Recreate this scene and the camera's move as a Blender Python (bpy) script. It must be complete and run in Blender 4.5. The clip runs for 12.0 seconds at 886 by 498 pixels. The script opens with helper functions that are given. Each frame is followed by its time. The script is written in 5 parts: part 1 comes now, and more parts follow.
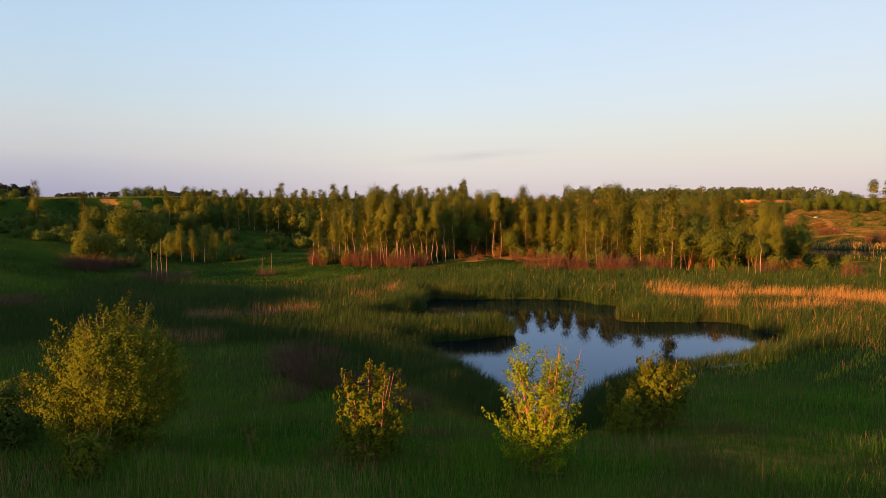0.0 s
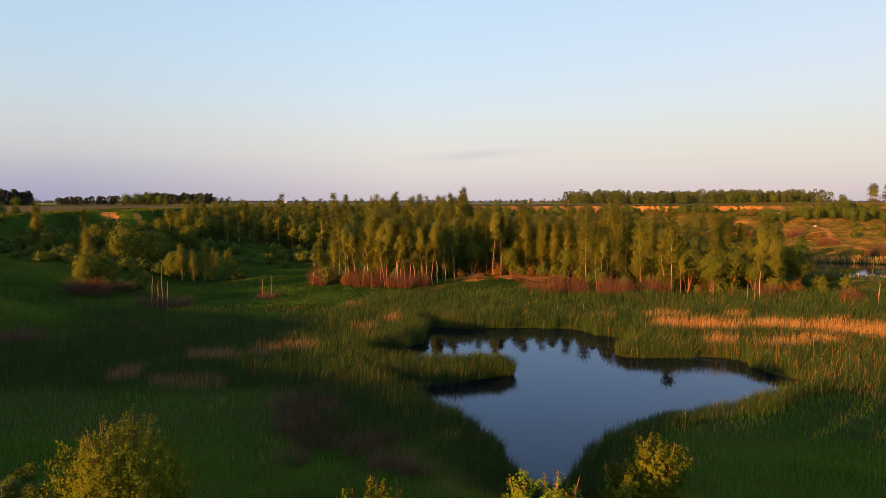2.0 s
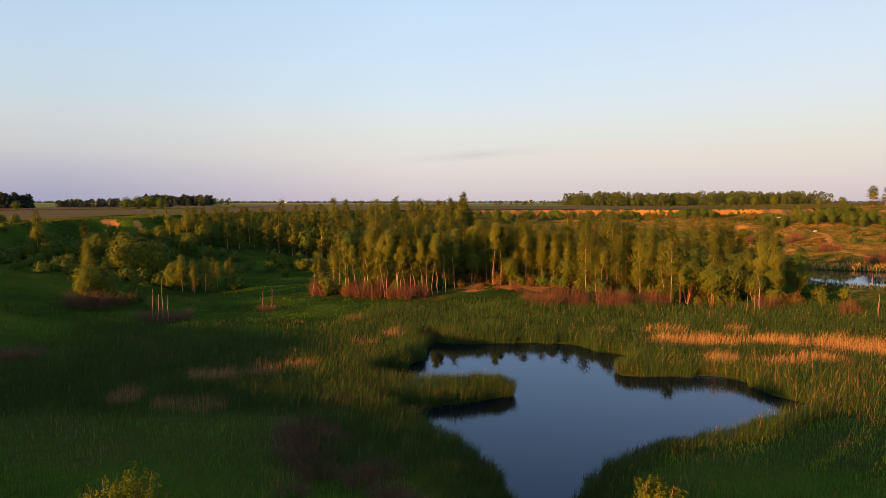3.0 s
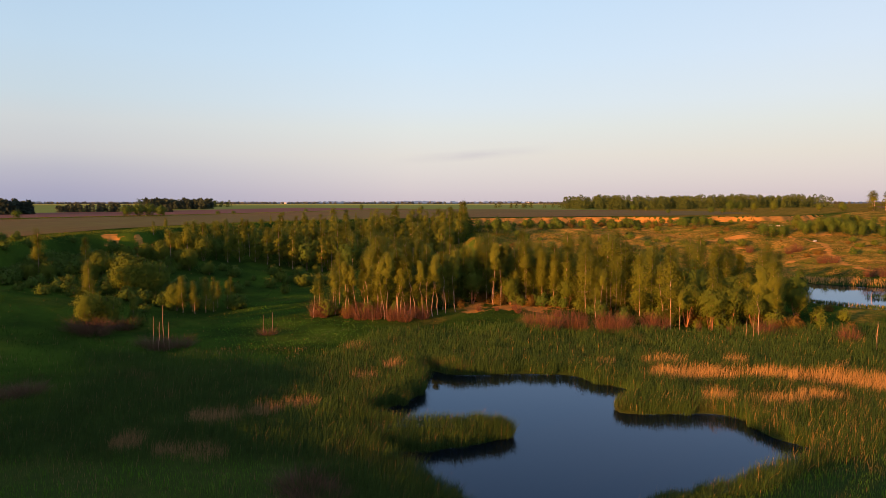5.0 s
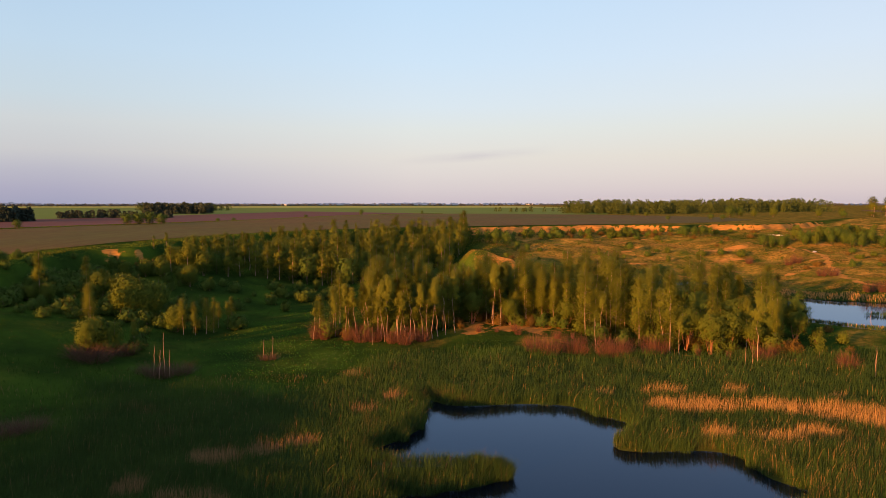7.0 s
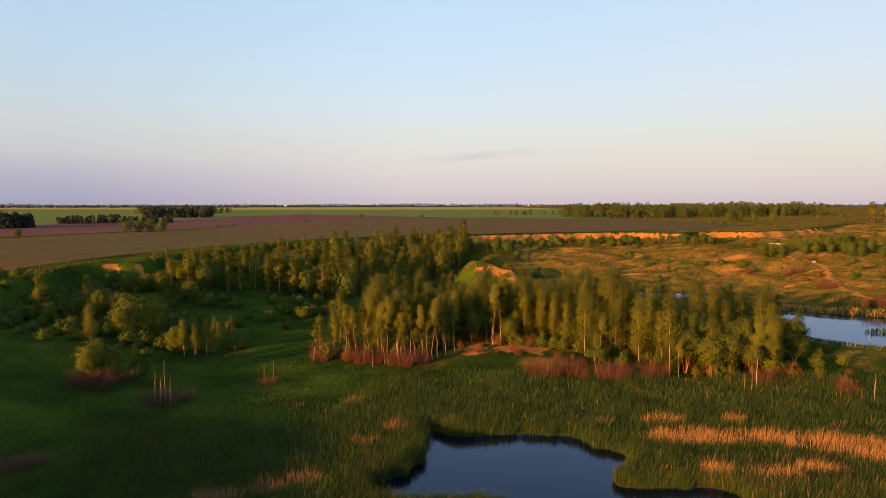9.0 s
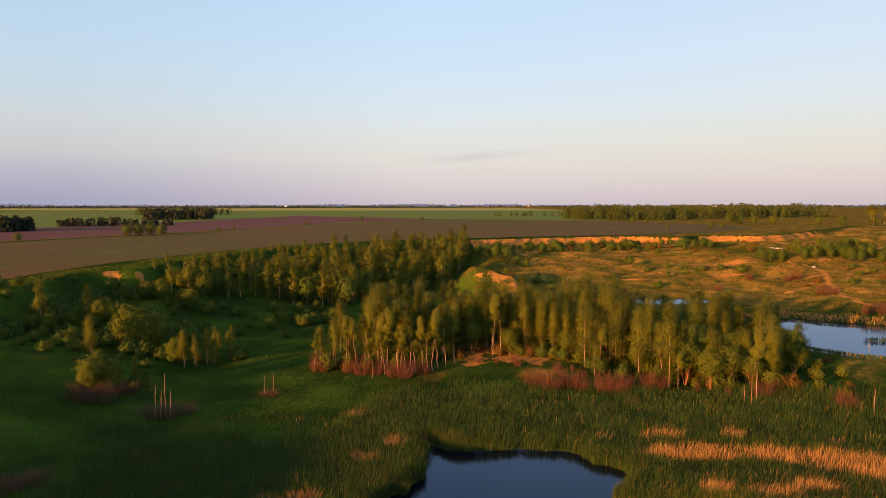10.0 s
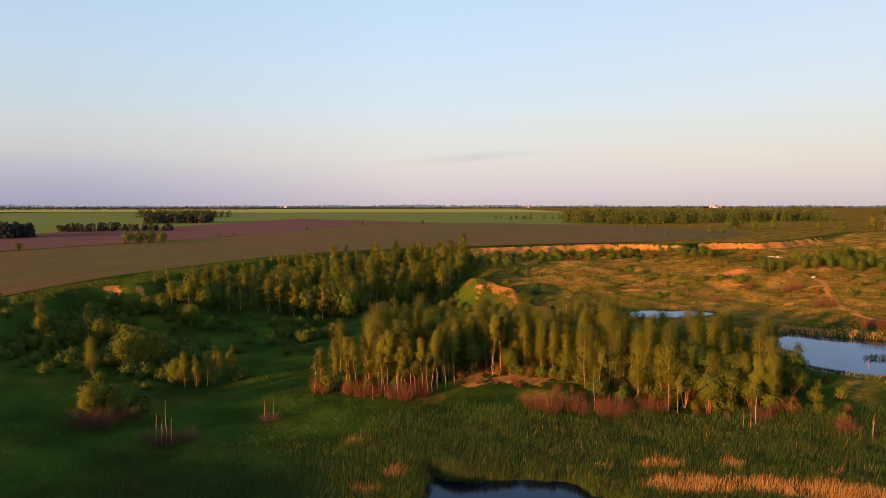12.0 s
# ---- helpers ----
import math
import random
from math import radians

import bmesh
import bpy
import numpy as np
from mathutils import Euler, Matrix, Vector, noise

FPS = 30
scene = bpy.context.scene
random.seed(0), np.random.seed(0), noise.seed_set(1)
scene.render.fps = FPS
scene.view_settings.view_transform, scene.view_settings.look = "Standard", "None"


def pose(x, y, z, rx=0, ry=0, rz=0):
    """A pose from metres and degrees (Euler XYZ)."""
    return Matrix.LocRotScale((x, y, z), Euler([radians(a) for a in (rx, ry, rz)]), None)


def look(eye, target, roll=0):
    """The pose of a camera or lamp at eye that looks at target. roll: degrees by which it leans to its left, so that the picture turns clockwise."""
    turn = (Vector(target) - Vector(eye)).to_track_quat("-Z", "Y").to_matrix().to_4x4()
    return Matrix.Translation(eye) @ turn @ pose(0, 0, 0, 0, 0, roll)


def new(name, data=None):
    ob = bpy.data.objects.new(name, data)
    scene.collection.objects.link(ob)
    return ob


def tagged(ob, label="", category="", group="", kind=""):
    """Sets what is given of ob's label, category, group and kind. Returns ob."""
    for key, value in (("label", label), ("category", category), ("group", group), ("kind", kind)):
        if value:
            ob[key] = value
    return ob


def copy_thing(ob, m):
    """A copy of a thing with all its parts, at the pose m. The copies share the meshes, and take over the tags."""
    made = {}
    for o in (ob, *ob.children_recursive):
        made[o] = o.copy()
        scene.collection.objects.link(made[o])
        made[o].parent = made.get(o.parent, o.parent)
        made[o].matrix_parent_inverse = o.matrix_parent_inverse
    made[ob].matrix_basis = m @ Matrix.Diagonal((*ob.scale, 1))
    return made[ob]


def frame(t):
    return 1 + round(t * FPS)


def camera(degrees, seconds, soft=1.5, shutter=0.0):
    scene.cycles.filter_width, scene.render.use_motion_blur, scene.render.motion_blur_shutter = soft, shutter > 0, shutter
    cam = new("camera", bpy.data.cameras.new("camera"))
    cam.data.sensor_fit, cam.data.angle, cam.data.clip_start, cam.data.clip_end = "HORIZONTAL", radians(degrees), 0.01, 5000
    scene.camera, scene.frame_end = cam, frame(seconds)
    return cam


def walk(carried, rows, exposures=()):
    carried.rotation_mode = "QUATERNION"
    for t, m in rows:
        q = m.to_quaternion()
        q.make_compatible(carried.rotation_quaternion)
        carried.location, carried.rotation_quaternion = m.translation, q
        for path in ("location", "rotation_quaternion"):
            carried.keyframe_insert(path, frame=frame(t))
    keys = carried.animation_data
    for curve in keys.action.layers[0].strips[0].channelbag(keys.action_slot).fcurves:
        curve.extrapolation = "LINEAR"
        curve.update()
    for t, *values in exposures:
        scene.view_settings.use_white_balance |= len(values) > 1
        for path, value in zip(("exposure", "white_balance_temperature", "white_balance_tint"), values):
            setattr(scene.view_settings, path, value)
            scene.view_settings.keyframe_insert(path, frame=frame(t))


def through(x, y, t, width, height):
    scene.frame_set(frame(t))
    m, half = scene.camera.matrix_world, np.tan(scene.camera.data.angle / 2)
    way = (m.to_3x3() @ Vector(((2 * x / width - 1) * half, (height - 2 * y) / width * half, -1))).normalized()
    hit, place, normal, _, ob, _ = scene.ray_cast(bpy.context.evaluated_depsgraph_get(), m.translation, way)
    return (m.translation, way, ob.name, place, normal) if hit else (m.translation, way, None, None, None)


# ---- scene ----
# ---------------------------------------------------------------- camera
cam = camera(68, 12.0, soft=0.5)
CLIMB = [(0, 10.0, 4.0), (1, 11.57, 4.03), (2, 13.24, 4.06), (3, 14.92, 4.05), (5, 18.31, 4.05), (6, 19.96, 4.0),
         (7, 21.6, 3.95), (9, 24.92, 3.92), (10, 26.61, 3.9), (11, 28.33, 3.91), (12, 30.0, 3.88)]
walk(cam, [(t, pose(0, 0, z, 90 - tilt)) for t, z, tilt in CLIMB])

# ---------------------------------------------------------------- light
SUN_TURN, SUN_HEIGHT = 226.0, 7.5          # clockwise from +y, and above the horizon, in degrees
a, e = radians(SUN_TURN), radians(SUN_HEIGHT)
TO_SUN = Vector((math.sin(a) * math.cos(e), math.cos(a) * math.cos(e), math.sin(e)))
lamp = bpy.data.lights.new("sun", "SUN")
lamp.energy, lamp.angle, lamp.color = 6.1, radians(0.8), (1.0, 0.37, 0.07)
sun = new("sun", lamp)
sun.matrix_world = look(TO_SUN * 100, (0, 0, 0))

world = bpy.data.worlds.new("evening_sky")
scene.world = world
world.use_nodes = True
wt = world.node_tree
wt.nodes.clear()


def wnode(kind, **values):
    n = wt.nodes.new(kind)
    for k, v in values.items():
        n.inputs[k].default_value = v
    return n


sky = wt.nodes.new("ShaderNodeTexSky")
sky.sky_type, sky.sun_disc = "NISHITA", False
sky.sun_elevation, sky.sun_rotation = e, a
sky.air_density, sky.dust_density, sky.ozone_density = 1.0, 1.5, 2.0
coords = wt.nodes.new("ShaderNodeTexCoord")
split = wt.nodes.new("ShaderNodeSeparateXYZ")
wt.links.new(coords.outputs["Generated"], split.inputs[0])


def tone(rgb):
    return [((v / 255 + 0.055) / 1.055) ** 2.4 - 0.015 for v in rgb]


def gradient(stops):
    """Sky colour by height over the horizon, as seen."""
    g = wt.nodes.new("ShaderNodeValToRGB")
    while len(g.color_ramp.elements) < len(stops) + 2:
        g.color_ramp.elements.new(0.5)
    cols = [(p, tone(c)) for p, c in stops] + [(0.5, (0.32, 0.44, 0.64)), (1.0, (0.2, 0.3, 0.48))]
    for el, (p, c) in zip(g.color_ramp.elements, cols):
        el.position, el.color = p, (*c, 1)
    wt.links.new(split.outputs["Z"], g.inputs[0])
    return g.outputs[0]


# lavender low down away from the afterglow, rose in the middle, warm towards +x
sky_left = gradient([(0.0, (165, 165, 190)), (0.019, (173, 171, 194)), (0.045, (185, 183, 198)), (0.07, (201, 199, 203)), (0.11, (206, 209, 212)),
                     (0.144, (200, 213, 222)), (0.208, (193, 214, 232)), (0.29, (182, 208, 233))])
sky_mid = gradient([(0.0, (205, 192, 200)), (0.019, (213, 202, 206)), (0.045, (220, 211, 210)), (0.07, (224, 217, 212)), (0.11, (222, 224, 222)),
                    (0.144, (216, 226, 234)), (0.208, (206, 225, 242)), (0.29, (196, 221, 244))])
sky_right = gradient([(0.0, (205, 190, 197)), (0.019, (215, 200, 202)), (0.045, (221, 208, 204)), (0.07, (224, 214, 205)), (0.11, (222, 221, 216)),
                      (0.144, (219, 224, 228)), (0.208, (212, 224, 238)), (0.29, (202, 219, 239))])


def across(lo, hi, c1, c2):
    f = wt.nodes.new("ShaderNodeMapRange")
    f.inputs[1].default_value, f.inputs[2].default_value = lo, hi
    wt.links.new(split.outputs["X"], f.inputs[0])
    m = wt.nodes.new("ShaderNodeMix")
    m.data_type = "RGBA"
    for source, socket in ((f.outputs[0], m.inputs[0]), (c1, m.inputs[6]), (c2, m.inputs[7])):
        wt.links.new(source, socket)
    return m.outputs[2]


glow = across(0.0, 0.5, across(-0.5, -0.05, sky_left, sky_mid), sky_right)


def sky_math(op, p, q=0.0, clamp=False):
    n = wt.nodes.new("ShaderNodeMath")
    n.operation, n.use_clamp = op, clamp
    for socket, v in zip(n.inputs, (p, q)):
        if hasattr(v, "is_output"):
            wt.links.new(v, socket)
        else:
            socket.default_value = v
    return n.outputs[0]


# one thin wisp of cloud
along = sky_math("SUBTRACT", split.outputs["X"], 0.045)
level = sky_math("SUBTRACT", sky_math("SUBTRACT", split.outputs["Z"], 0.071), sky_math("MULTIPLY", along, 0.07))
wisp = sky_math("MULTIPLY", sky_math("SUBTRACT", 1.0, sky_math("DIVIDE", sky_math("ABSOLUTE", along), 0.125), True),
                sky_math("SUBTRACT", 1.0, sky_math("DIVIDE", sky_math("ABSOLUTE", level), 0.009), True))
streak = wt.nodes.new("ShaderNodeTexNoise")
streak.inputs["Scale"].default_value, streak.inputs["Detail"].default_value = 14.0, 4.0
stretch = wt.nodes.new("ShaderNodeVectorMath")
stretch.operation = "MULTIPLY"
stretch.inputs[1].default_value = (1.0, 1.0, 9.0)
wt.links.new(coords.outputs["Generated"], stretch.inputs[0])
wt.links.new(stretch.outputs[0], streak.inputs["Vector"])
veil = wt.nodes.new("ShaderNodeMix")
veil.data_type = "RGBA"
veil.inputs[7].default_value = (*tone((196, 188, 198)), 1)
wt.links.new(sky_math("MULTIPLY", wisp, streak.outputs[0]), veil.inputs[0])
wt.links.new(glow, veil.inputs[6])
# bright warm sky round the low sun
facing = wt.nodes.new("ShaderNodeVectorMath")
facing.operation = "DOT_PRODUCT"
facing.inputs[1].default_value = TO_SUN
wt.links.new(coords.outputs["Generated"], facing.inputs[0])
lobe = sky_math("POWER", sky_math("MAXIMUM", facing.outputs["Value"], 0.0), 2.0)
warm = wt.nodes.new("ShaderNodeMix")
warm.data_type, warm.blend_type = "RGBA", "ADD"
warm.inputs[7].default_value = (0.75, 0.37, 0.17, 1)
wt.links.new(lobe, warm.inputs[0])
wt.links.new(veil.outputs[2], warm.inputs[6])
glow = warm.outputs[2]
bg_sky, bg_ramp = wnode("ShaderNodeBackground", Strength=0.05), wnode("ShaderNodeBackground", Strength=0.54)
mix = wnode("ShaderNodeMixShader", Fac=0.8)
wt.links.new(sky.outputs[0], bg_sky.inputs[0])
wt.links.new(glow, bg_ramp.inputs[0])
wt.links.new(bg_sky.outputs[0], mix.inputs[1])
wt.links.new(bg_ramp.outputs[0], mix.inputs[2])
wt.links.new(mix.outputs[0], wt.nodes.new("ShaderNodeOutputWorld").inputs[0])
scene.view_settings.exposure = 1.2


# ---------------------------------------------------------------- materials
class Mat:
    """A small builder for node materials."""

    def __init__(self, name):
        self.m = bpy.data.materials.new(name)
        self.m.use_nodes = True
        self.t = self.m.node_tree
        self.t.nodes.clear()
        self.out = self.t.nodes.new("ShaderNodeOutputMaterial")

    def node(self, kind, ins=(), **props):
        n = self.t.nodes.new(kind)
        for k, v in props.items():
            if k == "operation":
                n.operation = v
            elif k == "data_type":
                n.data_type = v
            elif k == "blend_type":
                n.blend_type = v
            elif k == "attribute_name":
                n.attribute_name = v
            elif k == "noise_dimensions":
                n.noise_dimensions = v
        for k, v in dict(ins).items():
            if hasattr(v, "is_output"):
                self.t.links.new(v, n.inputs[k])
            else:
                n.inputs[k].default_value = v
        return n

    def where(self):
        return self.node("ShaderNodeNewGeometry").outputs["Position"]

    def island(self):
        return self.node("ShaderNodeNewGeometry").outputs["Random Per Island"]

    def noise(self, scale, detail=4.0, rough=0.55, stretch=None):
        v = self.where()
        if stretch:
            v = self.node("ShaderNodeVectorMath", {0: v, 1: stretch}, operation="MULTIPLY").outputs[0]
        return self.node("ShaderNodeTexNoise", {"Vector": v, "Scale": scale, "Detail": detail, "Roughness": rough}).outputs[0]

    def ramp(self, fac, stops):
        r = self.t.nodes.new("ShaderNodeValToRGB")
        while len(r.color_ramp.elements) < len(stops):
            r.color_ramp.elements.new(0.5)
        for el, (p, c) in zip(r.color_ramp.elements, stops):
            el.position, el.color = p, (*c, 1)
        self.t.links.new(fac, r.inputs[0])
        return r.outputs[0]

    def mix(self, fac, c1, c2, blend="MIX"):
        n = self.t.nodes.new("ShaderNodeMix")
        n.data_type, n.blend_type = "RGBA", blend
        for socket, v in ((n.inputs[0], fac), (n.inputs[6], c1), (n.inputs[7], c2)):
            if hasattr(v, "is_output"):
                self.t.links.new(v, socket)
            elif isinstance(v, tuple):
                socket.default_value = (*v, 1)
            else:
                socket.default_value = v
        return n.outputs[2]

    def math(self, op, x, y=0.0):
        return self.node("ShaderNodeMath", {0: x, 1: y}, operation=op).outputs[0]

    def bump(self, height, strength, distance):
        return self.node("ShaderNodeBump", {"Height": height, "Strength": strength, "Distance": distance}).outputs[0]

    def surface(self, colour, rough=0.8, normal=None, spec=0.3):
        ins = {"Roughness": rough, "Specular IOR Level": spec}
        ins["Base Color"] = (*colour, 1) if isinstance(colour, tuple) else colour
        if normal is not None:
            ins["Normal"] = normal
        p = self.node("ShaderNodeBsdfPrincipled", ins)
        self.t.links.new(p.outputs[0], self.out.inputs[0])
        return p

    def leafy(self, colour, through=0.35, rough=0.7):
        p = self.surface(colour, rough, spec=0.02)
        tr = self.node("ShaderNodeBsdfTranslucent", {"Color": colour})
        mx = self.node("ShaderNodeMixShader", {0: through, 1: p.outputs[0], 2: tr.outputs[0]})
        self.t.links.new(mx.outputs[0], self.out.inputs[0])
        return self.m


def leaf_material(name, dark, mid, light, through=0.42):
    b = Mat(name)
    own = b.mix(0.6, b.ramp(b.island(), [(0.0, dark), (0.5, mid), (1.0, light)]), mid)
    patch = b.noise(0.35, 2)
    return b.leafy(b.mix(b.math("MULTIPLY", patch, 0.5), own, mid), through)


LEAF_BIRCH = leaf_material("birch_leaves", (0.088, 0.112, 0.016), (0.115, 0.14, 0.02), (0.15, 0.17, 0.026), 0.28)
LEAF_WILLOW = leaf_material("willow_leaves", (0.058, 0.088, 0.013), (0.082, 0.115, 0.018), (0.116, 0.145, 0.025), 0.25)
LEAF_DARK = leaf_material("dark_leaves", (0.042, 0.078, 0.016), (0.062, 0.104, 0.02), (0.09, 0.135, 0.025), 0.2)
LEAF_BRIGHT = leaf_material("young_leaves", (0.125, 0.2, 0.008), (0.175, 0.265, 0.012), (0.235, 0.33, 0.018), 0.3)
LEAF_BUSH = leaf_material("bush_leaves", (0.055, 0.082, 0.006), (0.09, 0.12, 0.01), (0.14, 0.165, 0.018), 0.1)
LEAF_SPRUCE = leaf_material("spruce_needles", (0.02, 0.042, 0.014), (0.028, 0.055, 0.018), (0.045, 0.075, 0.02), 0.05)
LEAF_PINE = leaf_material("pine_needles", (0.026, 0.038, 0.03), (0.034, 0.048, 0.036), (0.045, 0.058, 0.04), 0.0)
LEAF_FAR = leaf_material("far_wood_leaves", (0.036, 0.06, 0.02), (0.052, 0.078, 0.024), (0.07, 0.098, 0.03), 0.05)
# grey-blue of far haze is painted into these leaf colours
LEAF_HAZE = leaf_material("haze_tinted_leaves", (0.05, 0.06, 0.065), (0.06, 0.07, 0.075), (0.07, 0.08, 0.08), 0.0)
LEAF_RUSSET = leaf_material("russet_leaves", (0.08, 0.055, 0.014), (0.12, 0.08, 0.02), (0.17, 0.11, 0.03), 0.25)


def bark(name, c1, c2, mark=None):
    b = Mat(name)
    c = b.mix(b.noise(3.0, 5, stretch=(1, 1, 0.35)), c1, c2)
    if mark:
        band = b.noise(2.2, 3, 0.7, stretch=(1.5, 1.5, 6.0))
        c = b.mix(b.ramp(band, [(0.58, (0, 0, 0)), (0.66, (1, 1, 1))]), c, mark)
    b.surface(c, 0.85, b.bump(b.noise(14, 4, stretch=(1, 1, 0.3)), 0.4, 0.02))
    return b.m


BARK_BIRCH = bark("birch_bark", (0.34, 0.23, 0.175), (0.46, 0.34, 0.27), (0.09, 0.06, 0.05))
BARK_RED = bark("reddish_bark", (0.24, 0.11, 0.06), (0.36, 0.18, 0.1))
BARK_BROWN = bark("brown_bark", (0.12, 0.085, 0.055), (0.22, 0.16, 0.11))
BARK_DEAD = bark("weathered_wood", (0.2, 0.13, 0.095), (0.32, 0.22, 0.16))


def twig_material(name, dark, light):
    b = Mat(name)
    b.surface(b.ramp(b.island(), [(0.0, dark), (1.0, light)]), 0.8)
    return b.m


TWIG_RED = twig_material("red_twigs", (0.055, 0.025, 0.016), (0.14, 0.062, 0.036))
TWIG_DARK = twig_material("dark_twigs", (0.05, 0.026, 0.017), (0.11, 0.06, 0.036))


def blade_material(name, dark, mid, light, faded, share, through=0.3):
    """Blades that fade to brown in patches."""
    b = Mat(name)
    own = b.ramp(b.island(), [(0.0, dark), (0.5, mid), (1.0, light)])
    wide = b.math("ADD", b.noise(0.22, 3), b.math("MULTIPLY", b.island(), 0.18))
    own = b.mix(b.ramp(b.noise(0.09, 3), [(0.42, (0, 0, 0)), (0.6, (0.4, 0.4, 0.4))]), own, light)
    own = b.mix(b.ramp(b.noise(0.6, 4, 0.6), [(0.36, (0.55, 0.55, 0.55)), (0.56, (0, 0, 0))]), own, dark)
    return b.leafy(b.mix(b.ramp(wide, [(share, (0, 0, 0)), (share + 0.12, (0.85, 0.85, 0.85))]), own, faded), through)


REED = blade_material("reed_leaves", (0.023, 0.05, 0.015), (0.034, 0.069, 0.018), (0.051, 0.093, 0.021), (0.1, 0.078, 0.032), 0.74, 0.06)
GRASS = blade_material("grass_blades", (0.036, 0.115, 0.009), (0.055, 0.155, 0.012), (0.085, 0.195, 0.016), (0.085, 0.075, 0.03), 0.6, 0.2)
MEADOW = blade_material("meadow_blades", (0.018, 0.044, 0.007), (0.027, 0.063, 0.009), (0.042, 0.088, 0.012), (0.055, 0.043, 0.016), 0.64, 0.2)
SLOPE = blade_material("slope_blades", (0.09, 0.115, 0.014), (0.115, 0.138, 0.017), (0.14, 0.155, 0.02), (0.24, 0.15, 0.04), 0.6, 0.2)
BRINK = blade_material("brink_blades", (0.085, 0.13, 0.014), (0.10, 0.15, 0.016), (0.115, 0.165, 0.018), (0.12, 0.105, 0.026), 0.62, 0.15)
STRAW = leaf_material("dry_reed_stems", (0.26, 0.15, 0.05), (0.40, 0.245, 0.085), (0.52, 0.34, 0.13), 0.25)
# brown of dead grass; on the left reeds, straw darkened to stand for shade
WITHERED_SHADED = leaf_material("withered_shaded_stems", (0.14, 0.085, 0.04), (0.22, 0.14, 0.07), (0.3, 0.2, 0.1), 0.15)
SEDGE = leaf_material("faded_sedge", (0.17, 0.115, 0.03), (0.24, 0.155, 0.045), (0.32, 0.21, 0.065), 0.25)


def ground_material():
    b = Mat("basin_ground")
    cover = b.node("ShaderNodeAttribute", attribute_name="cover")
    split = b.node("ShaderNodeSeparateColor", {0: cover.outputs["Color"]})
    sand, wet_shade, dry = split.outputs[0], split.outputs[1], split.outputs[2]
    big, fine, tiny = b.noise(0.09, 4), b.noise(1.1, 5), b.noise(6.0, 4)
    grass = b.mix(fine, (0.014, 0.031, 0.006), (0.027, 0.053, 0.009))
    grass = b.mix(b.ramp(big, [(0.4, (0, 0, 0)), (0.65, (0.7, 0.7, 0.7))]), grass, (0.05, 0.096, 0.011))
    earth = b.mix(fine, (0.16, 0.085, 0.022), (0.25, 0.145, 0.04))
    patchy = b.ramp(b.noise(0.16, 5, 0.65), [(0.36, (0.1, 0.1, 0.1)), (0.64, (0.95, 0.95, 0.95))])
    c = b.mix(b.math("MULTIPLY", b.math("MULTIPLY", dry, patchy), b.ramp(fine, [(0.35, (0.3, 0.3, 0.3)), (0.6, (1, 1, 1))])), grass, (0.47, 0.265, 0.055))
    c = b.mix(wet_shade, c, b.mix(fine, (0.02, 0.034, 0.01), (0.04, 0.06, 0.014)))
    edge = b.math("ADD", sand, b.math("MULTIPLY", b.math("SUBTRACT", b.noise(0.45, 6, 0.65), 0.5), 1.7))
    sandy = b.mix(tiny, (0.31, 0.145, 0.03), (0.44, 0.235, 0.06))
    sandy = b.mix(b.ramp(b.noise(0.7, 3, stretch=(0.4, 0.4, 3.0)), [(0.45, (0, 0, 0)), (0.6, (0.6, 0.6, 0.6))]), sandy, earth)
    c = b.mix(b.ramp(edge, [(0.42, (0, 0, 0)), (0.6, (1, 1, 1))]), c, sandy)
    h = b.math("ADD", fine, b.math("MULTIPLY", tiny, 0.35))
    b.surface(c, 1.0, b.bump(h, 0.6, 0.25), 0.0)
    return b.m


def field_material(name, c1, c2, c3, row=None):
    b = Mat(name)
    c = b.mix(b.noise(0.5, 5), c1, c2)
    c = b.mix(b.ramp(b.noise(0.012, 3), [(0.4, (0, 0, 0)), (0.62, (1, 1, 1))]), c, c3)
    c = b.mix(b.ramp(b.noise(0.05, 5, 0.65, stretch=(1, 0.35, 1)), [(0.45, (0, 0, 0)), (0.65, (0.5, 0.5, 0.5))]), c, tuple(1.25 * v for v in c3))
    if row:
        c = b.mix(b.ramp(b.noise(0.9, 3, stretch=row), [(0.4, (0, 0, 0)), (0.62, (0.45, 0.45, 0.45))]), c, tuple(0.65 * v for v in c1))
    b.surface(c, 0.95, b.bump(b.noise(0.8, 4), 0.12, 0.1), 0.05)
    return b.m


def water_material():
    """Dark water that mirrors more the flatter one looks along it."""
    b = Mat("pond_water")
    n = b.bump(b.noise(0.9, 3, stretch=(1, 1, 1)), 0.035, 0.05)
    f = b.node("ShaderNodeFresnel", {"IOR": 1.42, "Normal": n}).outputs[0]
    deep = b.node("ShaderNodeBsdfDiffuse", {"Color": (0.003, 0.005, 0.009, 1)}).outputs[0]
    gloss = b.node("ShaderNodeBsdfGlossy", {"Color": (0.62, 0.76, 1.0, 1), "Roughness": 0.02, "Normal": n}).outputs[0]
    m = b.node("ShaderNodeMixShader", {0: f, 1: deep, 2: gloss})
    b.t.links.new(m.outputs[0], b.out.inputs[0])
    return b.m


def plain(name, c1, c2, scale, rough=0.8):
    b = Mat(name)
    n = b.noise(scale, 5)
    b.surface(b.mix(n, c1, c2), rough, b.bump(n, 0.3, 0.03))
    return b.m


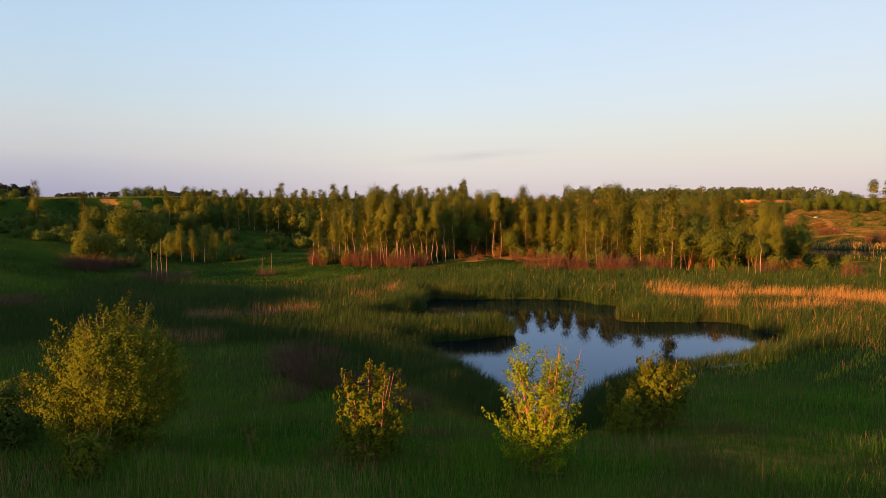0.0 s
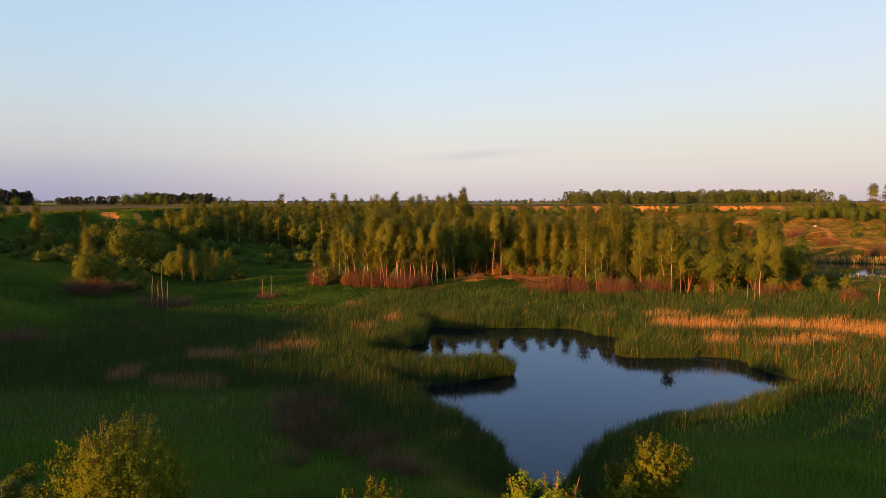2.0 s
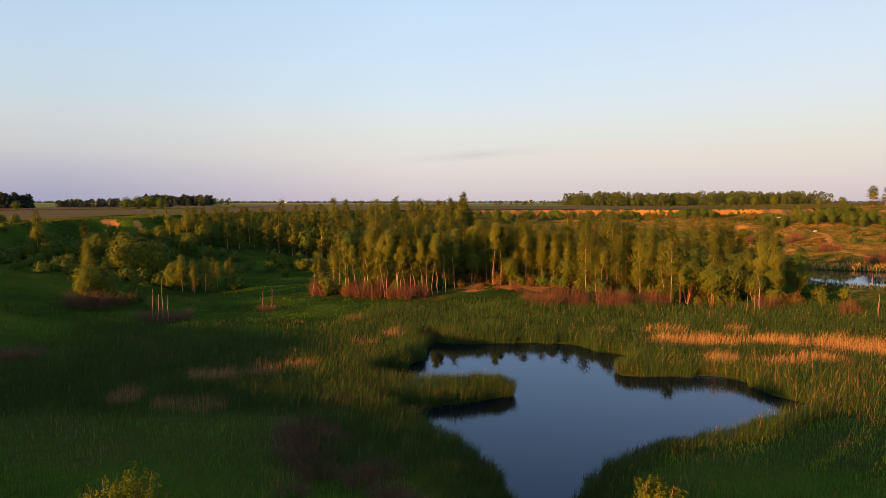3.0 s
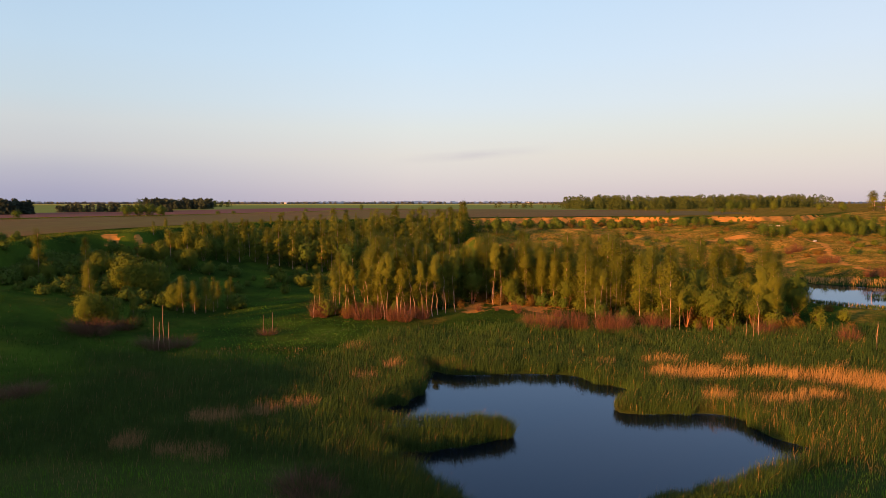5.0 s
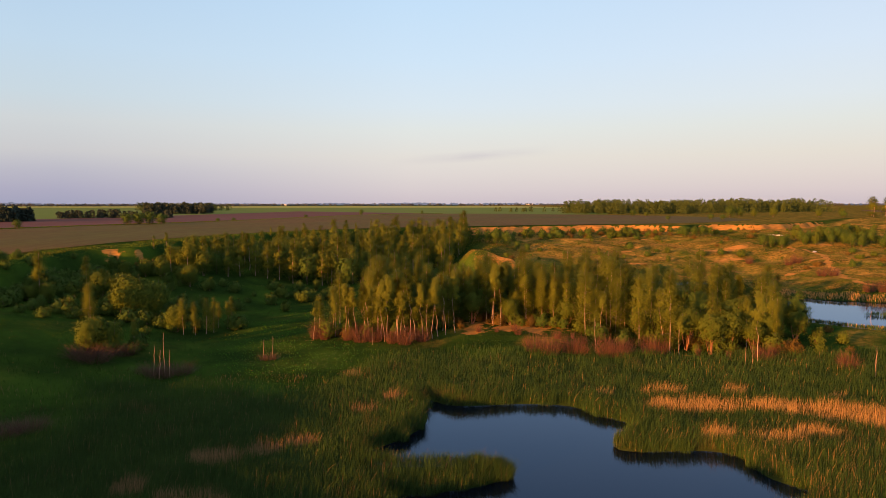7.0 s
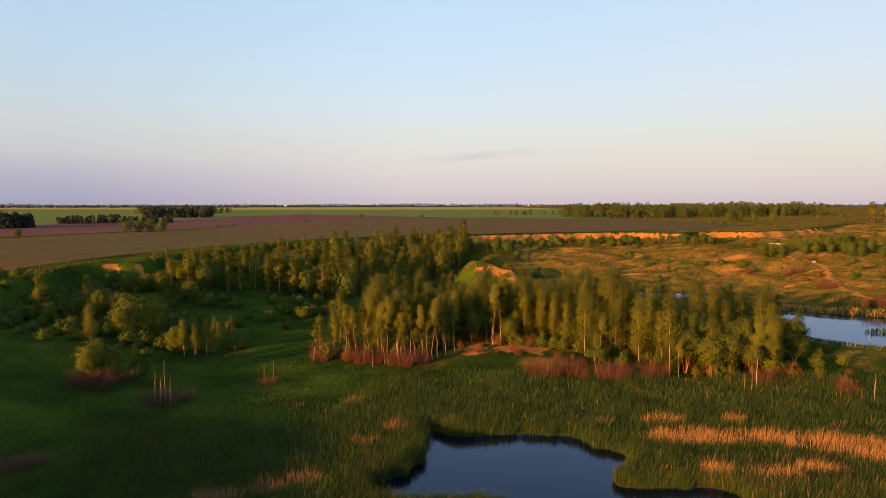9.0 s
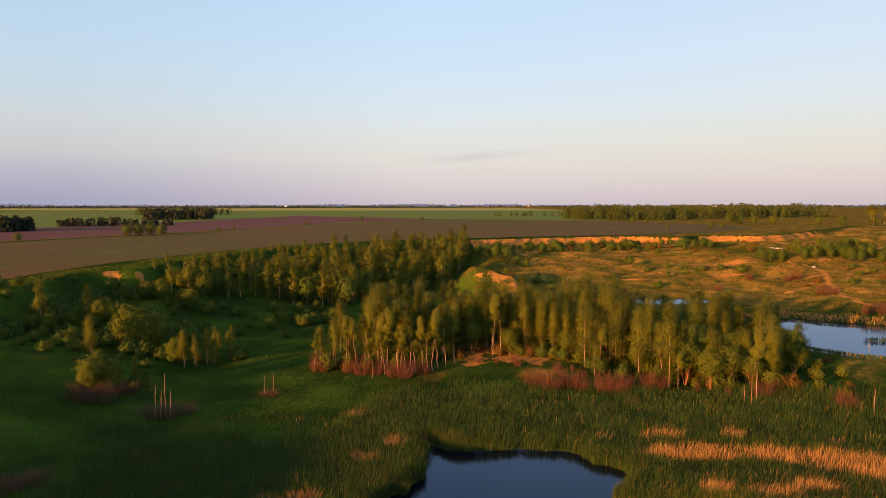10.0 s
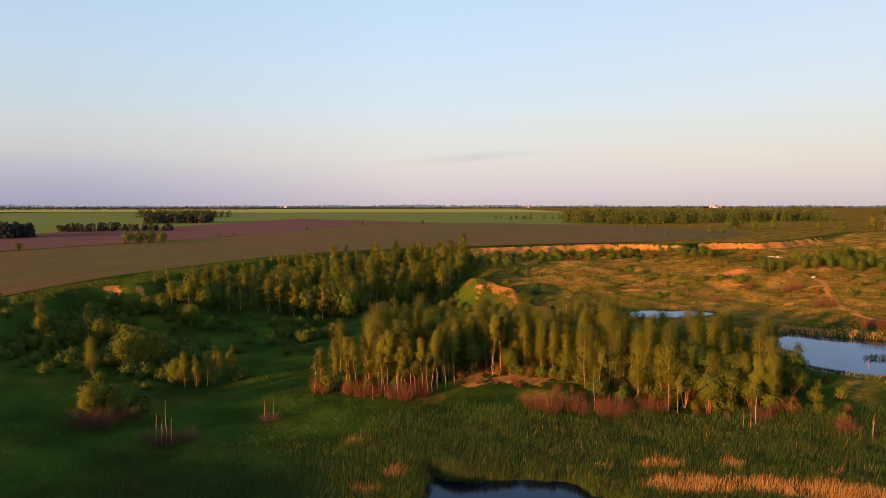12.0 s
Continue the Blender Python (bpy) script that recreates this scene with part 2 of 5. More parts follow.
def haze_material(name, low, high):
    """Distance seen through miles of air, its haze painted into a plain glowing backdrop."""
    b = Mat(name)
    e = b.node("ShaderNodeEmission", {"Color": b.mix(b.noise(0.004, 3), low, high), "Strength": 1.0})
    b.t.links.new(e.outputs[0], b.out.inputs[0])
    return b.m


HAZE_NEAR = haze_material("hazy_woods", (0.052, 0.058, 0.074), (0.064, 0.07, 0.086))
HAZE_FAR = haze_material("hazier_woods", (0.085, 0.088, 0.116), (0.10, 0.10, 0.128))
BARN_WALL = plain("whitewashed_wall", (0.6, 0.58, 0.54), (0.75, 0.73, 0.7), 0.4)
BARN_ROOF = plain("grey_roofing", (0.35, 0.35, 0.36), (0.5, 0.5, 0.5), 0.3)
CONCRETE = plain("weathered_concrete", (0.45, 0.42, 0.38), (0.62, 0.59, 0.54), 3.0)
GROUND = ground_material()
FIELD_NEAR = field_material("stubble_field", (0.105, 0.065, 0.02), (0.13, 0.082, 0.025), (0.085, 0.08, 0.018), (0.8, 0.12, 1))
FIELD_PLOUGH = field_material("ploughed_earth", (0.10, 0.046, 0.04), (0.135, 0.066, 0.054), (0.115, 0.054, 0.045), (0.02, 0.2, 1))
FIELD_GREEN = field_material("green_crop", (0.085, 0.14, 0.02), (0.12, 0.17, 0.024), (0.10, 0.15, 0.022))
FIELD_YELLOW = field_material("yellow_crop", (0.26, 0.27, 0.05), (0.32, 0.31, 0.06), (0.24, 0.26, 0.06))
WATER_MAT = water_material()

# ---------------------------------------------------------------- plan of the land
WATER = -0.4
POND = [(4.8, 29.3), (6.2, 30.4), (8.3, 35), (11.8, 38.6), (15.4, 40.4), (19.4, 41.8), (22.8, 44.2), (28.2, 47.9), (26.2, 51.3),
        (26.0, 55.4), (23.8, 57.0), (19.5, 57.0), (16.2, 57.1), (15.8, 58.8), (18.9, 63.6), (16.2, 67.2), (13.4, 70.2), (8.1, 70.8),
        (2.8, 70.2), (0.2, 70.8), (-2.5, 72.8), (-1.5, 66.0), (-2.9, 61.6), (-4.8, 59.0), (-7.0, 56.2), (-4.8, 53.9), (0, 53.7),
        (3.5, 53.2), (5.3, 51.9), (5.0, 51.2), (3.6, 50.2), (0.8, 49.0), (-2.2, 48.3), (-5.4, 47.9), (-3.2, 45.3), (-0.1, 41.6),
        (2, 37.2), (3, 34), (3.6, 31.3)]
POND_RIGHT = [(68.6, 145.7), (82, 153.5), (86.6, 149.5), (95, 146), (108, 138), (112, 125), (100, 113), (77, 112),
              (70.6, 116), (67.2, 121), (66, 133)]
POND_BACK = [(51.9, 182.6), (61.5, 188.5), (76.6, 184.5), (70, 177.5), (55, 174)]
RIM = [(900, -500), (300, -160), (70, -60), (20, -46), (-15, -37), (-41, -22), (-62, 20), (-74, 60), (-78, 95), (-79, 115), (-81, 127), (-82.5, 138), (-81.5, 147),
       (-78, 152.5), (-72.5, 154.5), (-72, 165), (-70, 177), (-65, 195), (-54, 218), (-38, 243), (-24, 256), (-12, 264), (8.5, 271), (30, 283), (59, 297), (90, 306), (100, 298),
       (112, 300), (130, 315), (150, 312), (168, 325), (195, 350), (260, 420), (420, 470), (900, 400), (4800, 300)]


def curve(points, closed=True, steps=8):
    """A smooth line through the points (Catmull-Rom)."""
    p = np.array(points, float)
    n = len(p)
    out = []
    for i in range(n if closed else n - 1):
        q = [p[(i + k) % n] if closed else p[min(max(i + k, 0), n - 1)] for k in (-1, 0, 1, 2)]
        for u in np.arange(steps) / steps:
            out.append(0.5 * (2 * q[1] + (q[2] - q[0]) * u + (2 * q[0] - 5 * q[1] + 4 * q[2] - q[3]) * u * u
                              + (3 * q[1] - q[0] - 3 * q[2] + q[3]) * u ** 3))
    if not closed:
        out.append(p[-1])
    return np.array(out)


def line_distance(x, y, pts, closed):
    best = np.full(x.shape, 1e9)
    for p, q in zip(pts, np.roll(pts, -1, 0) if closed else pts[1:]):
        d = q - p
        u = np.clip(((x - p[0]) * d[0] + (y - p[1]) * d[1]) / (d @ d + 1e-9), 0, 1)
        best = np.minimum(best, np.hypot(x - p[0] - u * d[0], y - p[1] - u * d[1]))
    return best


def inside(x, y, pts):
    hit = np.zeros(x.shape, bool)
    for p, q in zip(pts, np.roll(pts, -1, 0)):
        if p[1] != q[1]:
            hit ^= ((p[1] > y) != (q[1] > y)) & (x < (q[0] - p[0]) * (y - p[1]) / (q[1] - p[1]) + p[0])
    return hit


def signed(x, y, pts):
    d = line_distance(x, y, pts, True)
    return np.where(inside(x, y, pts), -d, d)


def smooth(u):
    u = np.clip(u, 0, 1)
    return u * u * (3 - 2 * u)


def wave(x, y, scale, seed):
    """Cheap soft noise, about -1 to 1."""
    r = np.random.RandomState(seed)
    s = np.zeros(np.shape(x))
    for k in range(7):
        th, f, ph = r.uniform(0, math.tau), r.uniform(0.6, 1.9) / scale, r.uniform(0, math.tau)
        s = s + np.sin((x * np.cos(th) + y * np.sin(th)) * f * math.tau / 2 + ph + 1.3 * np.sin((y * np.cos(th) - x * np.sin(th)) * f * 2 + ph))
    return s / 4.2


POND_LINE, POND_RIGHT_LINE, POND_BACK_LINE = curve(POND, True, 5), curve(POND_RIGHT, True, 5), curve(POND_BACK, True, 5)
RIM_LINE = curve(RIM[3:-4], False, 4)
RIM_LINE = np.vstack([RIM[:3], RIM_LINE, RIM[-4:]])
RIM_AREA = np.vstack([RIM_LINE, [(4900, 4900), (-4900, 4900), (-4900, -4900), (900, -4900)]])


def rim_signed(x, y):
    """Metres out from the plateau's edge into the basin; negative up on the plateau."""
    d = line_distance(x, y, RIM_LINE, False)
    return np.where(inside(x, y, RIM_AREA), -d, d)


def land(x, y):
    """Height of the ground, and its cover: sand, damp with painted reed shade, dryness."""
    x, y = np.asarray(x, float), np.asarray(y, float)
    near = (np.abs(x) < 260) & (y < 420) & (y > -120)
    s = rim_signed(x, y)
    s = s + np.where(near, wave(x, y, 16, 3) * 1.6 + wave(x, y, 5, 4) * 0.6, 0) + np.where(near & (x > 0) & (y > 200), wave(x, y, 9, 18) * 0.5, 0)
    # dips in the unseen stretch of the left rim let low sun through
    top = 11.7 - smooth((-x - 10) / 25) * (0.35 * smooth((20 - y) / 30) + 4.8 * np.exp(-((y - 72) / 27) ** 2) + 2.6 * np.exp(-((y - 38) / 13) ** 2) + 2.6 * np.exp(-((y - 10) / 14) ** 2) + 1.7 * np.exp(-((y + 15) / 10) ** 2) + 0.9 * np.exp(-((y - 130) / 32) ** 2)) + 1.5 * smooth((x - 195) / 160) * smooth((y - 200) / 200)
    far = smooth((x + 12) / 30) * smooth((y - 180) / 60)
    open_right = smooth((x - 185) / 60) * far
    terrace = smooth((y - 62) / 35)
    bank_left = (1 - terrace) * top * (1 - smooth(s / 30)) ** 1.15 + terrace * (5.0 * (1 - smooth((s - 4) / 42)) + (top - 5.0) * (1 - smooth(s / 4.5)))
    foot = 8.8 - 8.8 * smooth((s - 3) / 120)
    cliff = np.where(s < 2.6, top + (8.8 - top) * smooth(s / 2.6), foot)
    gentle = top * (1 - smooth(s / 190))
    z = bank_left * (1 - far) + (cliff * (1 - open_right) + gentle * open_right) * far
    z = np.where(s < 0, top, z)
    basin = smooth(s / 8)
    # slope under the viewer, down to the pond
    u = np.clip((32 + 0.1 * np.maximum(x - 10, 0) - y) / 16, 0, 1.06)
    z = np.maximum(z, np.minimum(3.05 * u ** 1.2, top - 0.5))
    # unseen rise behind the viewer, shaped to shade the near slope
    z = np.maximum(z, np.minimum(3.2 + (6.1 - 1.3 * smooth((x + 34) / 26)) * smooth((3 - y) / 13), top - 0.3) * (y < 10) * smooth((s + 2) / 3))
    z = z + basin * (0.22 + 0.16 * wave(x, y, 9, 5) + 0.05 * wave(x, y, 2.2, 6))
    # uneven diggings on the far right slope, rise beside the right pond
    rough = smooth((x - 5) / 30) * smooth((y - 150) / 40) * basin
    z = z + rough * (0.75 * wave(x, y, 17, 7) + 0.26 * wave(x, y, 6.5, 8) + 0.05 * wave(x, y, 2.6, 19))
    z = z + 3.2 * smooth((x - 92) / 40) * smooth((y - 95) / 60) * smooth(s / 60)
    # knoll under the birch belt, hillock by the left, heap of sand
    z = z + 1.0 * np.exp(-((x - 15) / 40) ** 2 - ((y - 116) / 14) ** 2)
    z = z + 1.0 * np.exp(-((x + 55) / 16) ** 2 - ((y - 78) / 22) ** 2)
    hx, hy = x - 9.5, y - 194 + 0.18 * (x - 9.5) + 0.9 * wave(x, y, 8, 15)
    side = np.where(hx < 0, smooth((hx + 8) / 7.5), smooth((19 - hx) / 9))
    heap = side * np.where(hy < 0, smooth((hy + 7.5) / 7.2), 1 - smooth(hy / 17))
    z = z + heap * (7.8 - 0.32 * np.clip(hx, 0, 14) + 0.5 * wave(x, y, 4.5, 14) + 0.7 * np.sin(5 * heap * math.pi) * smooth(hx / 3) * heap)
    ponds = np.minimum(np.minimum(signed(x, y, POND_LINE), signed(x, y, POND_RIGHT_LINE)), signed(x, y, POND_BACK_LINE))
    dip = WATER + np.where(ponds < 0, 0.4 * ponds, 0.28 * ponds)
    z = np.where(ponds < 10, np.minimum(z, dip), z)
    z = np.where(ponds < 0, np.maximum(z, WATER - 2.0), z)
    # cover
    face = (0.75 + 0.5 * wave(x, y, 7, 17)) * far * (1 - open_right) * smooth((s + 0.5) / 0.6) * (1 - smooth((s - 2.8) / 1.2)) * smooth((wave(x, 0 * y, 30, 12) + 1.1) / 0.5)
    scar = np.exp(-((x + 75.2) / 3.6) ** 4 - ((y - 153) / 3.0) ** 4) * smooth((s - 0.05) / 0.4) * (1 - smooth((s - 0.9) / 0.6)) * (1.5 + 0.3 * wave(x, y, 3, 21))
    dug = rough * smooth((wave(x, y * 2.4, 9, 9) - 0.72) / 0.3) * 0.75 * (1 - smooth((200 - y) / 60) * 0.6)
    for px, py, rx, ry in SAND_SPOTS:
        dug = np.maximum(dug, (0.95 + 0.35 * wave(x, y * 2, 4, 20)) * np.exp(-(((x - px) / rx) ** 2 + ((y - py) / ry) ** 2) ** 2))
    track_d = line_distance(x, y, TRACK_LINE, False)
    track = smooth((1.5 - track_d) / 0.8) * 0.8
    under = smooth((7 - line_distance(x, y, FRONT_LINE, False)) / 3) * (0.55 + 0.35 * wave(x, y, 5, 13)) * (0.35 + 0.65 * smooth((x - 1) / 4) * smooth((21 - x) / 4))
    sand = np.clip(np.maximum.reduce([face * 1.3, scar * 1.4, dug, smooth((heap - 0.3 + 0.15 * wave(x, y, 6, 22)) / 0.2) * smooth((0.8 - hy) / 0.8) * smooth((hx + 1.5) / 2) * (0.62 + 0.5 * wave(x, y * 2, 5, 16)), track, under]), 0, 1)
    # damp shore; under the reeds, shade between blades painted in as dark ground
    wet_shade = np.maximum(smooth((3.0 - ponds) / 3.5) * 0.95, 0.85 * smooth((1.5 - z) / 0.8) * smooth((y - 33) / 5) * smooth((75 + 18 * smooth((x + 16) / 12) - y) / 6) * smooth((x + 40) / 8))
    dry = np.clip(rough * 0.75 + 0.5 * smooth((wave(x, y, 11, 11) - 0.2) / 0.4) * basin * (0.12 + 0.88 * smooth((x + 8) / 20)) + 0.7 * smooth(-s / 8) * smooth((x - 60) / 60), 0, 1)
    dry = dry * (1 - 0.8 * np.exp(-((x + 22) / 12) ** 2 - ((y - 104) / 24) ** 2)) * (1 - 0.8 * np.exp(-((x - 120) / 14) ** 2 - ((y - 262) / 24) ** 2)) * (1 - 0.7 * np.exp(-((x - 45) / 28) ** 2 - ((y - 200) / 12) ** 2))
    return z, sand, wet_shade, dry, s, ponds


SAND_SPOTS = [(101, 235, 10, 2.6), (88, 243, 5, 1.8), (71, 247, 3.5, 1.4), (43, 240, 3, 1.4), (80, 228, 6, 1.0), (96, 221, 7, 1.0), (112, 241, 3, 1.2), (90, 205, 2.5, 1.2), (52, 252, 4, 1.2),
              (134, 246, 4, 1.4), (121, 228, 4, 1.2), (101, 190, 2.5, 1.0), (63, 214, 5, 0.9)]
FRONT_LINE = curve([(-20, 102), (-8, 101), (5, 110), (18, 109), (25, 98), (34, 92), (49, 91)], False)
TRACK_LINE = curve([(123, 233), (126, 219), (117, 197), (109, 175), (109, 158), (118, 140), (135, 120)], False)


# ---------------------------------------------------------------- mesh helpers
def mesh_of(name, verts, faces, material, smooth_faces=False):
    """A mesh from arrays: verts (n, 3); faces a list of arrays, each (m, corners)."""
    me = bpy.data.meshes.new(name)
    verts = np.asarray(verts, np.float32)
    loops = np.concatenate([np.asarray(f, np.int32).ravel() for f in faces])
    sizes = np.concatenate([np.full(len(f), np.asarray(f).shape[1], np.int32) for f in faces])
    me.vertices.add(len(verts))
    me.vertices.foreach_set("co", verts.ravel())
    me.loops.add(len(loops))
    me.loops.foreach_set("vertex_index", loops)
    me.polygons.add(len(sizes))
    me.polygons.foreach_set("loop_start", np.concatenate([[0], np.cumsum(sizes)[:-1]]).astype(np.int32))
    if smooth_faces:
        me.polygons.foreach_set("use_smooth", np.ones(len(sizes), bool))
    me.update(calc_edges=True)
    me.materials.append(material)
    return me


def part(name, me, parent, label=""):
    ob = new(name, me)
    ob.parent = parent
    return tagged(ob, label)


def tubes(lines, sides=5):
    """Tapered tubes along lines: each (points, radii). Returns verts and quads."""
    vs, fs, n0 = [], [], 0
    for pts, rad in lines:
        pts, rad = np.asarray(pts, float), np.asarray(rad, float)
        n = len(pts)
        d = np.gradient(pts, axis=0)
        d /= np.linalg.norm(d, axis=1)[:, None] + 1e-9
        ref = np.where(np.abs(d[:, 2:3]) > 0.9, [[1.0, 0, 0]], [[0, 0, 1.0]])
        s = np.cross(d, ref)
        s /= np.linalg.norm(s, axis=1)[:, None] + 1e-9
        t = np.cross(d, s)
        th = np.arange(sides) * math.tau / sides
        ring = pts[:, None] + rad[:, None, None] * (np.cos(th)[None, :, None] * s[:, None] + np.sin(th)[None, :, None] * t[:, None])
        vs.append(ring.reshape(-1, 3))
        i, j = np.meshgrid(np.arange(n - 1), np.arange(sides), indexing="ij")
        j2 = (j + 1) % sides
        fs.append(np.stack([n0 + i * sides + j, n0 + i * sides + j2, n0 + (i + 1) * sides + j2, n0 + (i + 1) * sides + j], -1).reshape(-1, 4))
        n0 += n * sides
    return np.vstack(vs), np.vstack(fs)


def leaves(centres, size, rng, up=0.35, long=1.5, normal=None, small=False):
    """Kite-shaped leaves or leaf clumps, each of two triangles folded along the middle; small ones are single triangles."""
    c = np.asarray(centres, float)
    n = len(c)
    nrm = rng.normal(size=(n, 3)) * [1, 1, 0.8] + [0, 0, up]
    if normal is not None:
        nrm = nrm * 0.6 + normal
    nrm /= np.linalg.norm(nrm, axis=1)[:, None]
    a = np.cross(nrm, rng.normal(size=(n, 3)))
    a /= np.linalg.norm(a, axis=1)[:, None] + 1e-9
    b = np.cross(nrm, a)
    s = (np.asarray(size) * rng.uniform(0.6, 1.35, n))[:, None]
    if small:
        v = np.stack([c - a * s * long * 0.45 + b * s * 0.4, c - a * s * long * 0.3 - b * s * 0.45, c + a * s * long * 0.6], 1)
        return v.reshape(-1, 3), np.arange(n)[:, None] * 3 + [0, 1, 2]
    v = np.stack([c - a * s * long * 0.5, c + b * s * 0.45 + nrm * s * 0.15, c + a * s * long * 0.5, c - b * s * 0.45 + nrm * s * 0.15], 1)
    i = np.arange(n)[:, None] * 4
    return v.reshape(-1, 3), np.vstack([i + [0, 1, 2], i + [0, 2, 3]])


def blades(name, x, y, z, height, width, lean, material, rng, label, category, droop=0.25, kite=False, wind=0.0):
    """Grass or reed blades, all in one object; kite: four-cornered blades, widest above the middle."""
    n = len(x)
    th, ph = rng.uniform(0, math.tau, n), rng.uniform(0, math.tau, n)
    sx, sy = np.cos(th) * width * 0.5, np.sin(th) * width * 0.5
    lx, ly = (np.cos(ph) + wind) * lean * height, np.sin(ph) * lean * height
    o = np.stack([x, y, z - 0.05], 1)
    side = np.stack([sx, sy, 0 * sx], 1)
    mid = o + np.stack([lx * 0.4, ly * 0.4, height * 0.6], 1)
    tip = o + np.stack([lx, ly, height * (1 - droop * lean)], 1)
    if kite:
        v, faces = np.stack([o, mid + side, tip, mid - side], 1), [np.arange(n)[:, None] * 4 + [0, 1, 2, 3]]
    else:
        i = np.arange(n)[:, None] * 5
        v, faces = np.stack([o - side * 0.7, o + side * 0.7, mid + side, mid - side, tip], 1), [i + [0, 1, 2, 3], i + [3, 2, 4]]
    ob = new(name, mesh_of(name, v.reshape(-1, 3), faces, material))
    return tagged(ob, label, category, kind="stuff")


# ---------------------------------------------------------------- ground, water, fields
def steps(edges):
    """Grid lines: (from, to, first spacing, last spacing) stretches in a row."""
    out = [edges[0][0]]
    for p, q, s0, s1 in edges:
        n = max(2, int(round((q - p) / ((s1 - s0) / math.log(s1 / s0) if s1 != s0 else s0))))
        g = (s1 / s0) ** (np.arange(n) / max(n - 1, 1))
        out += list(p + (q - p) * np.cumsum(g) / g.sum())
    return np.array(out)


gx = steps([(-4900, -260, 450, 9), (-260, -60, 5, 1.6), (-60, -25, 1.6, 0.8), (-25, 35, 0.8, 0.8), (35, 120, 1.0, 2.2),
            (120, 205, 1.8, 2.0), (205, 260, 2, 6), (260, 4900, 9, 450)])
gy = steps([(-4900, -120, 500, 12), (-120, 10, 8, 1.2), (10, 76, 0.8, 0.8), (76, 150, 1.0, 2.2), (150, 260, 2.2, 2.2),
            (260, 352, 1.0, 1.4), (352, 700, 2, 25), (700, 4900, 30, 500)])
X, Y = np.meshgrid(gx, gy)
Z, SAND, WET_SHADE, DRY, RIM_S, POND_S = land(X.ravel(), Y.ravel())
nx, ny = len(gx), len(gy)
k = (np.arange(ny - 1)[:, None] * nx + np.arange(nx - 1)[None, :]).ravel()
ground_mesh = mesh_of("ground", np.stack([X.ravel(), Y.ravel(), Z], 1), [np.stack([k, k + 1, k + nx + 1, k + nx], 1)], GROUND, True)
layer = ground_mesh.color_attributes.new("cover", "FLOAT_COLOR", "POINT")
layer.data.foreach_set("color", np.stack([SAND, WET_SHADE, DRY, np.ones_like(SAND)], 1).astype(np.float32).ravel())
ground = tagged(new("ground", ground_mesh), "grassy old quarry basin with sandy banks under a flat plateau", "ground", kind="structure")


GRIDS = [g.reshape(ny, nx) for g in (Z, SAND, RIM_S, POND_S)]


def lookup(x, y):
    """Height, sand, distance from the rim and from the ponds, off the ground's own grid."""
    x, y = np.asarray(x, float), np.asarray(y, float)
    i, j = np.clip(np.searchsorted(gx, x) - 1, 0, nx - 2), np.clip(np.searchsorted(gy, y) - 1, 0, ny - 2)
    u, v = (x - gx[i]) / (gx[i + 1] - gx[i]), (y - gy[j]) / (gy[j + 1] - gy[j])
    return [g[j, i] * (1 - u) * (1 - v) + g[j, i + 1] * u * (1 - v) + g[j + 1, i] * (1 - u) * v + g[j + 1, i + 1] * u * v for g in GRIDS]


def ground_z(x, y):
    return float(lookup(np.array([x]), np.array([y]))[0][0])


def water(name, line, label):
    nxt = np.roll(line, -1, 0)
    if (line[:, 0] * nxt[:, 1] - nxt[:, 0] * line[:, 1]).sum() < 0:
        line = line[::-1]
    d = np.roll(line, -1, 0) - np.roll(line, 1, 0)
    d /= np.linalg.norm(d, axis=1)[:, None] + 1e-9
    out = line + np.stack([d[:, 1], -d[:, 0]], 1) * 0.45
    v = np.column_stack([out, np.full(len(out), WATER)])
    tagged(new(name, mesh_of(name, v, [np.arange(len(out))[None, :]], WATER_MAT)), label, "pond", kind="structure")


water("water", POND_LINE, "still dark pond mirroring the evening sky among reeds")
water("water", POND_RIGHT_LINE, "pale still pond below the sandy slope")
water("water", POND_BACK_LINE, "small shallow pond behind the birches")


def field(name, corners, material, label, lift=0.06, inner=True):
    """A crop sheet on the plateau, fitted to the ground on a grid."""
    pts = np.array(corners, float)
    c = curve(pts, True, 6) if inner else pts
    bm = bmesh.new()
    face = bm.faces.new([bm.verts.new((p[0], p[1], 0)) for p in c])
    bmesh.ops.triangulate(bm, faces=[face])
    zs = lookup(c[:, 0], c[:, 1])[0]
    for v, z in zip(bm.verts, zs):
        v.co.z = z + lift
    me = bpy.data.meshes.new(name)
    bm.to_mesh(me)
    bm.free()
    me.materials.append(material)
    return tagged(new(name, me), label, "field", kind="structure")


field("field_1", [(-100, 110), (-92, 130), (-90, 150), (-85, 168), (-79, 182), (-71, 205), (-60, 228), (-43, 251), (-14, 274), (25, 292), (56, 306), (92, 318),
                  (140, 345), (190, 400), (200, 480), (150, 560), (60, 640), (-2, 650), (-70, 560), (-122, 370), (-155, 300), (-172, 250), (-180, 180), (-160, 130)],
      FIELD_NEAR, "brown-green stubble field on the plateau", 0.13, False)
field("field_2", [(-174, 250), (-150, 300), (-118, 370), (-66, 560), (0, 655), (10, 760), (-3, 900), (-160, 1066), (-190, 800), (-218, 564), (-260, 400), (-300, 300), (-240, 250)],
      FIELD_PLOUGH, "ploughed red-brown field", 0.09, False)
field("field_3", [(-900, 330), (-250, 300), (0, 600), (150, 600), (260, 1000), (300, 1480), (-900, 1480)], FIELD_GREEN, "flat green crop field", 0.04, False)
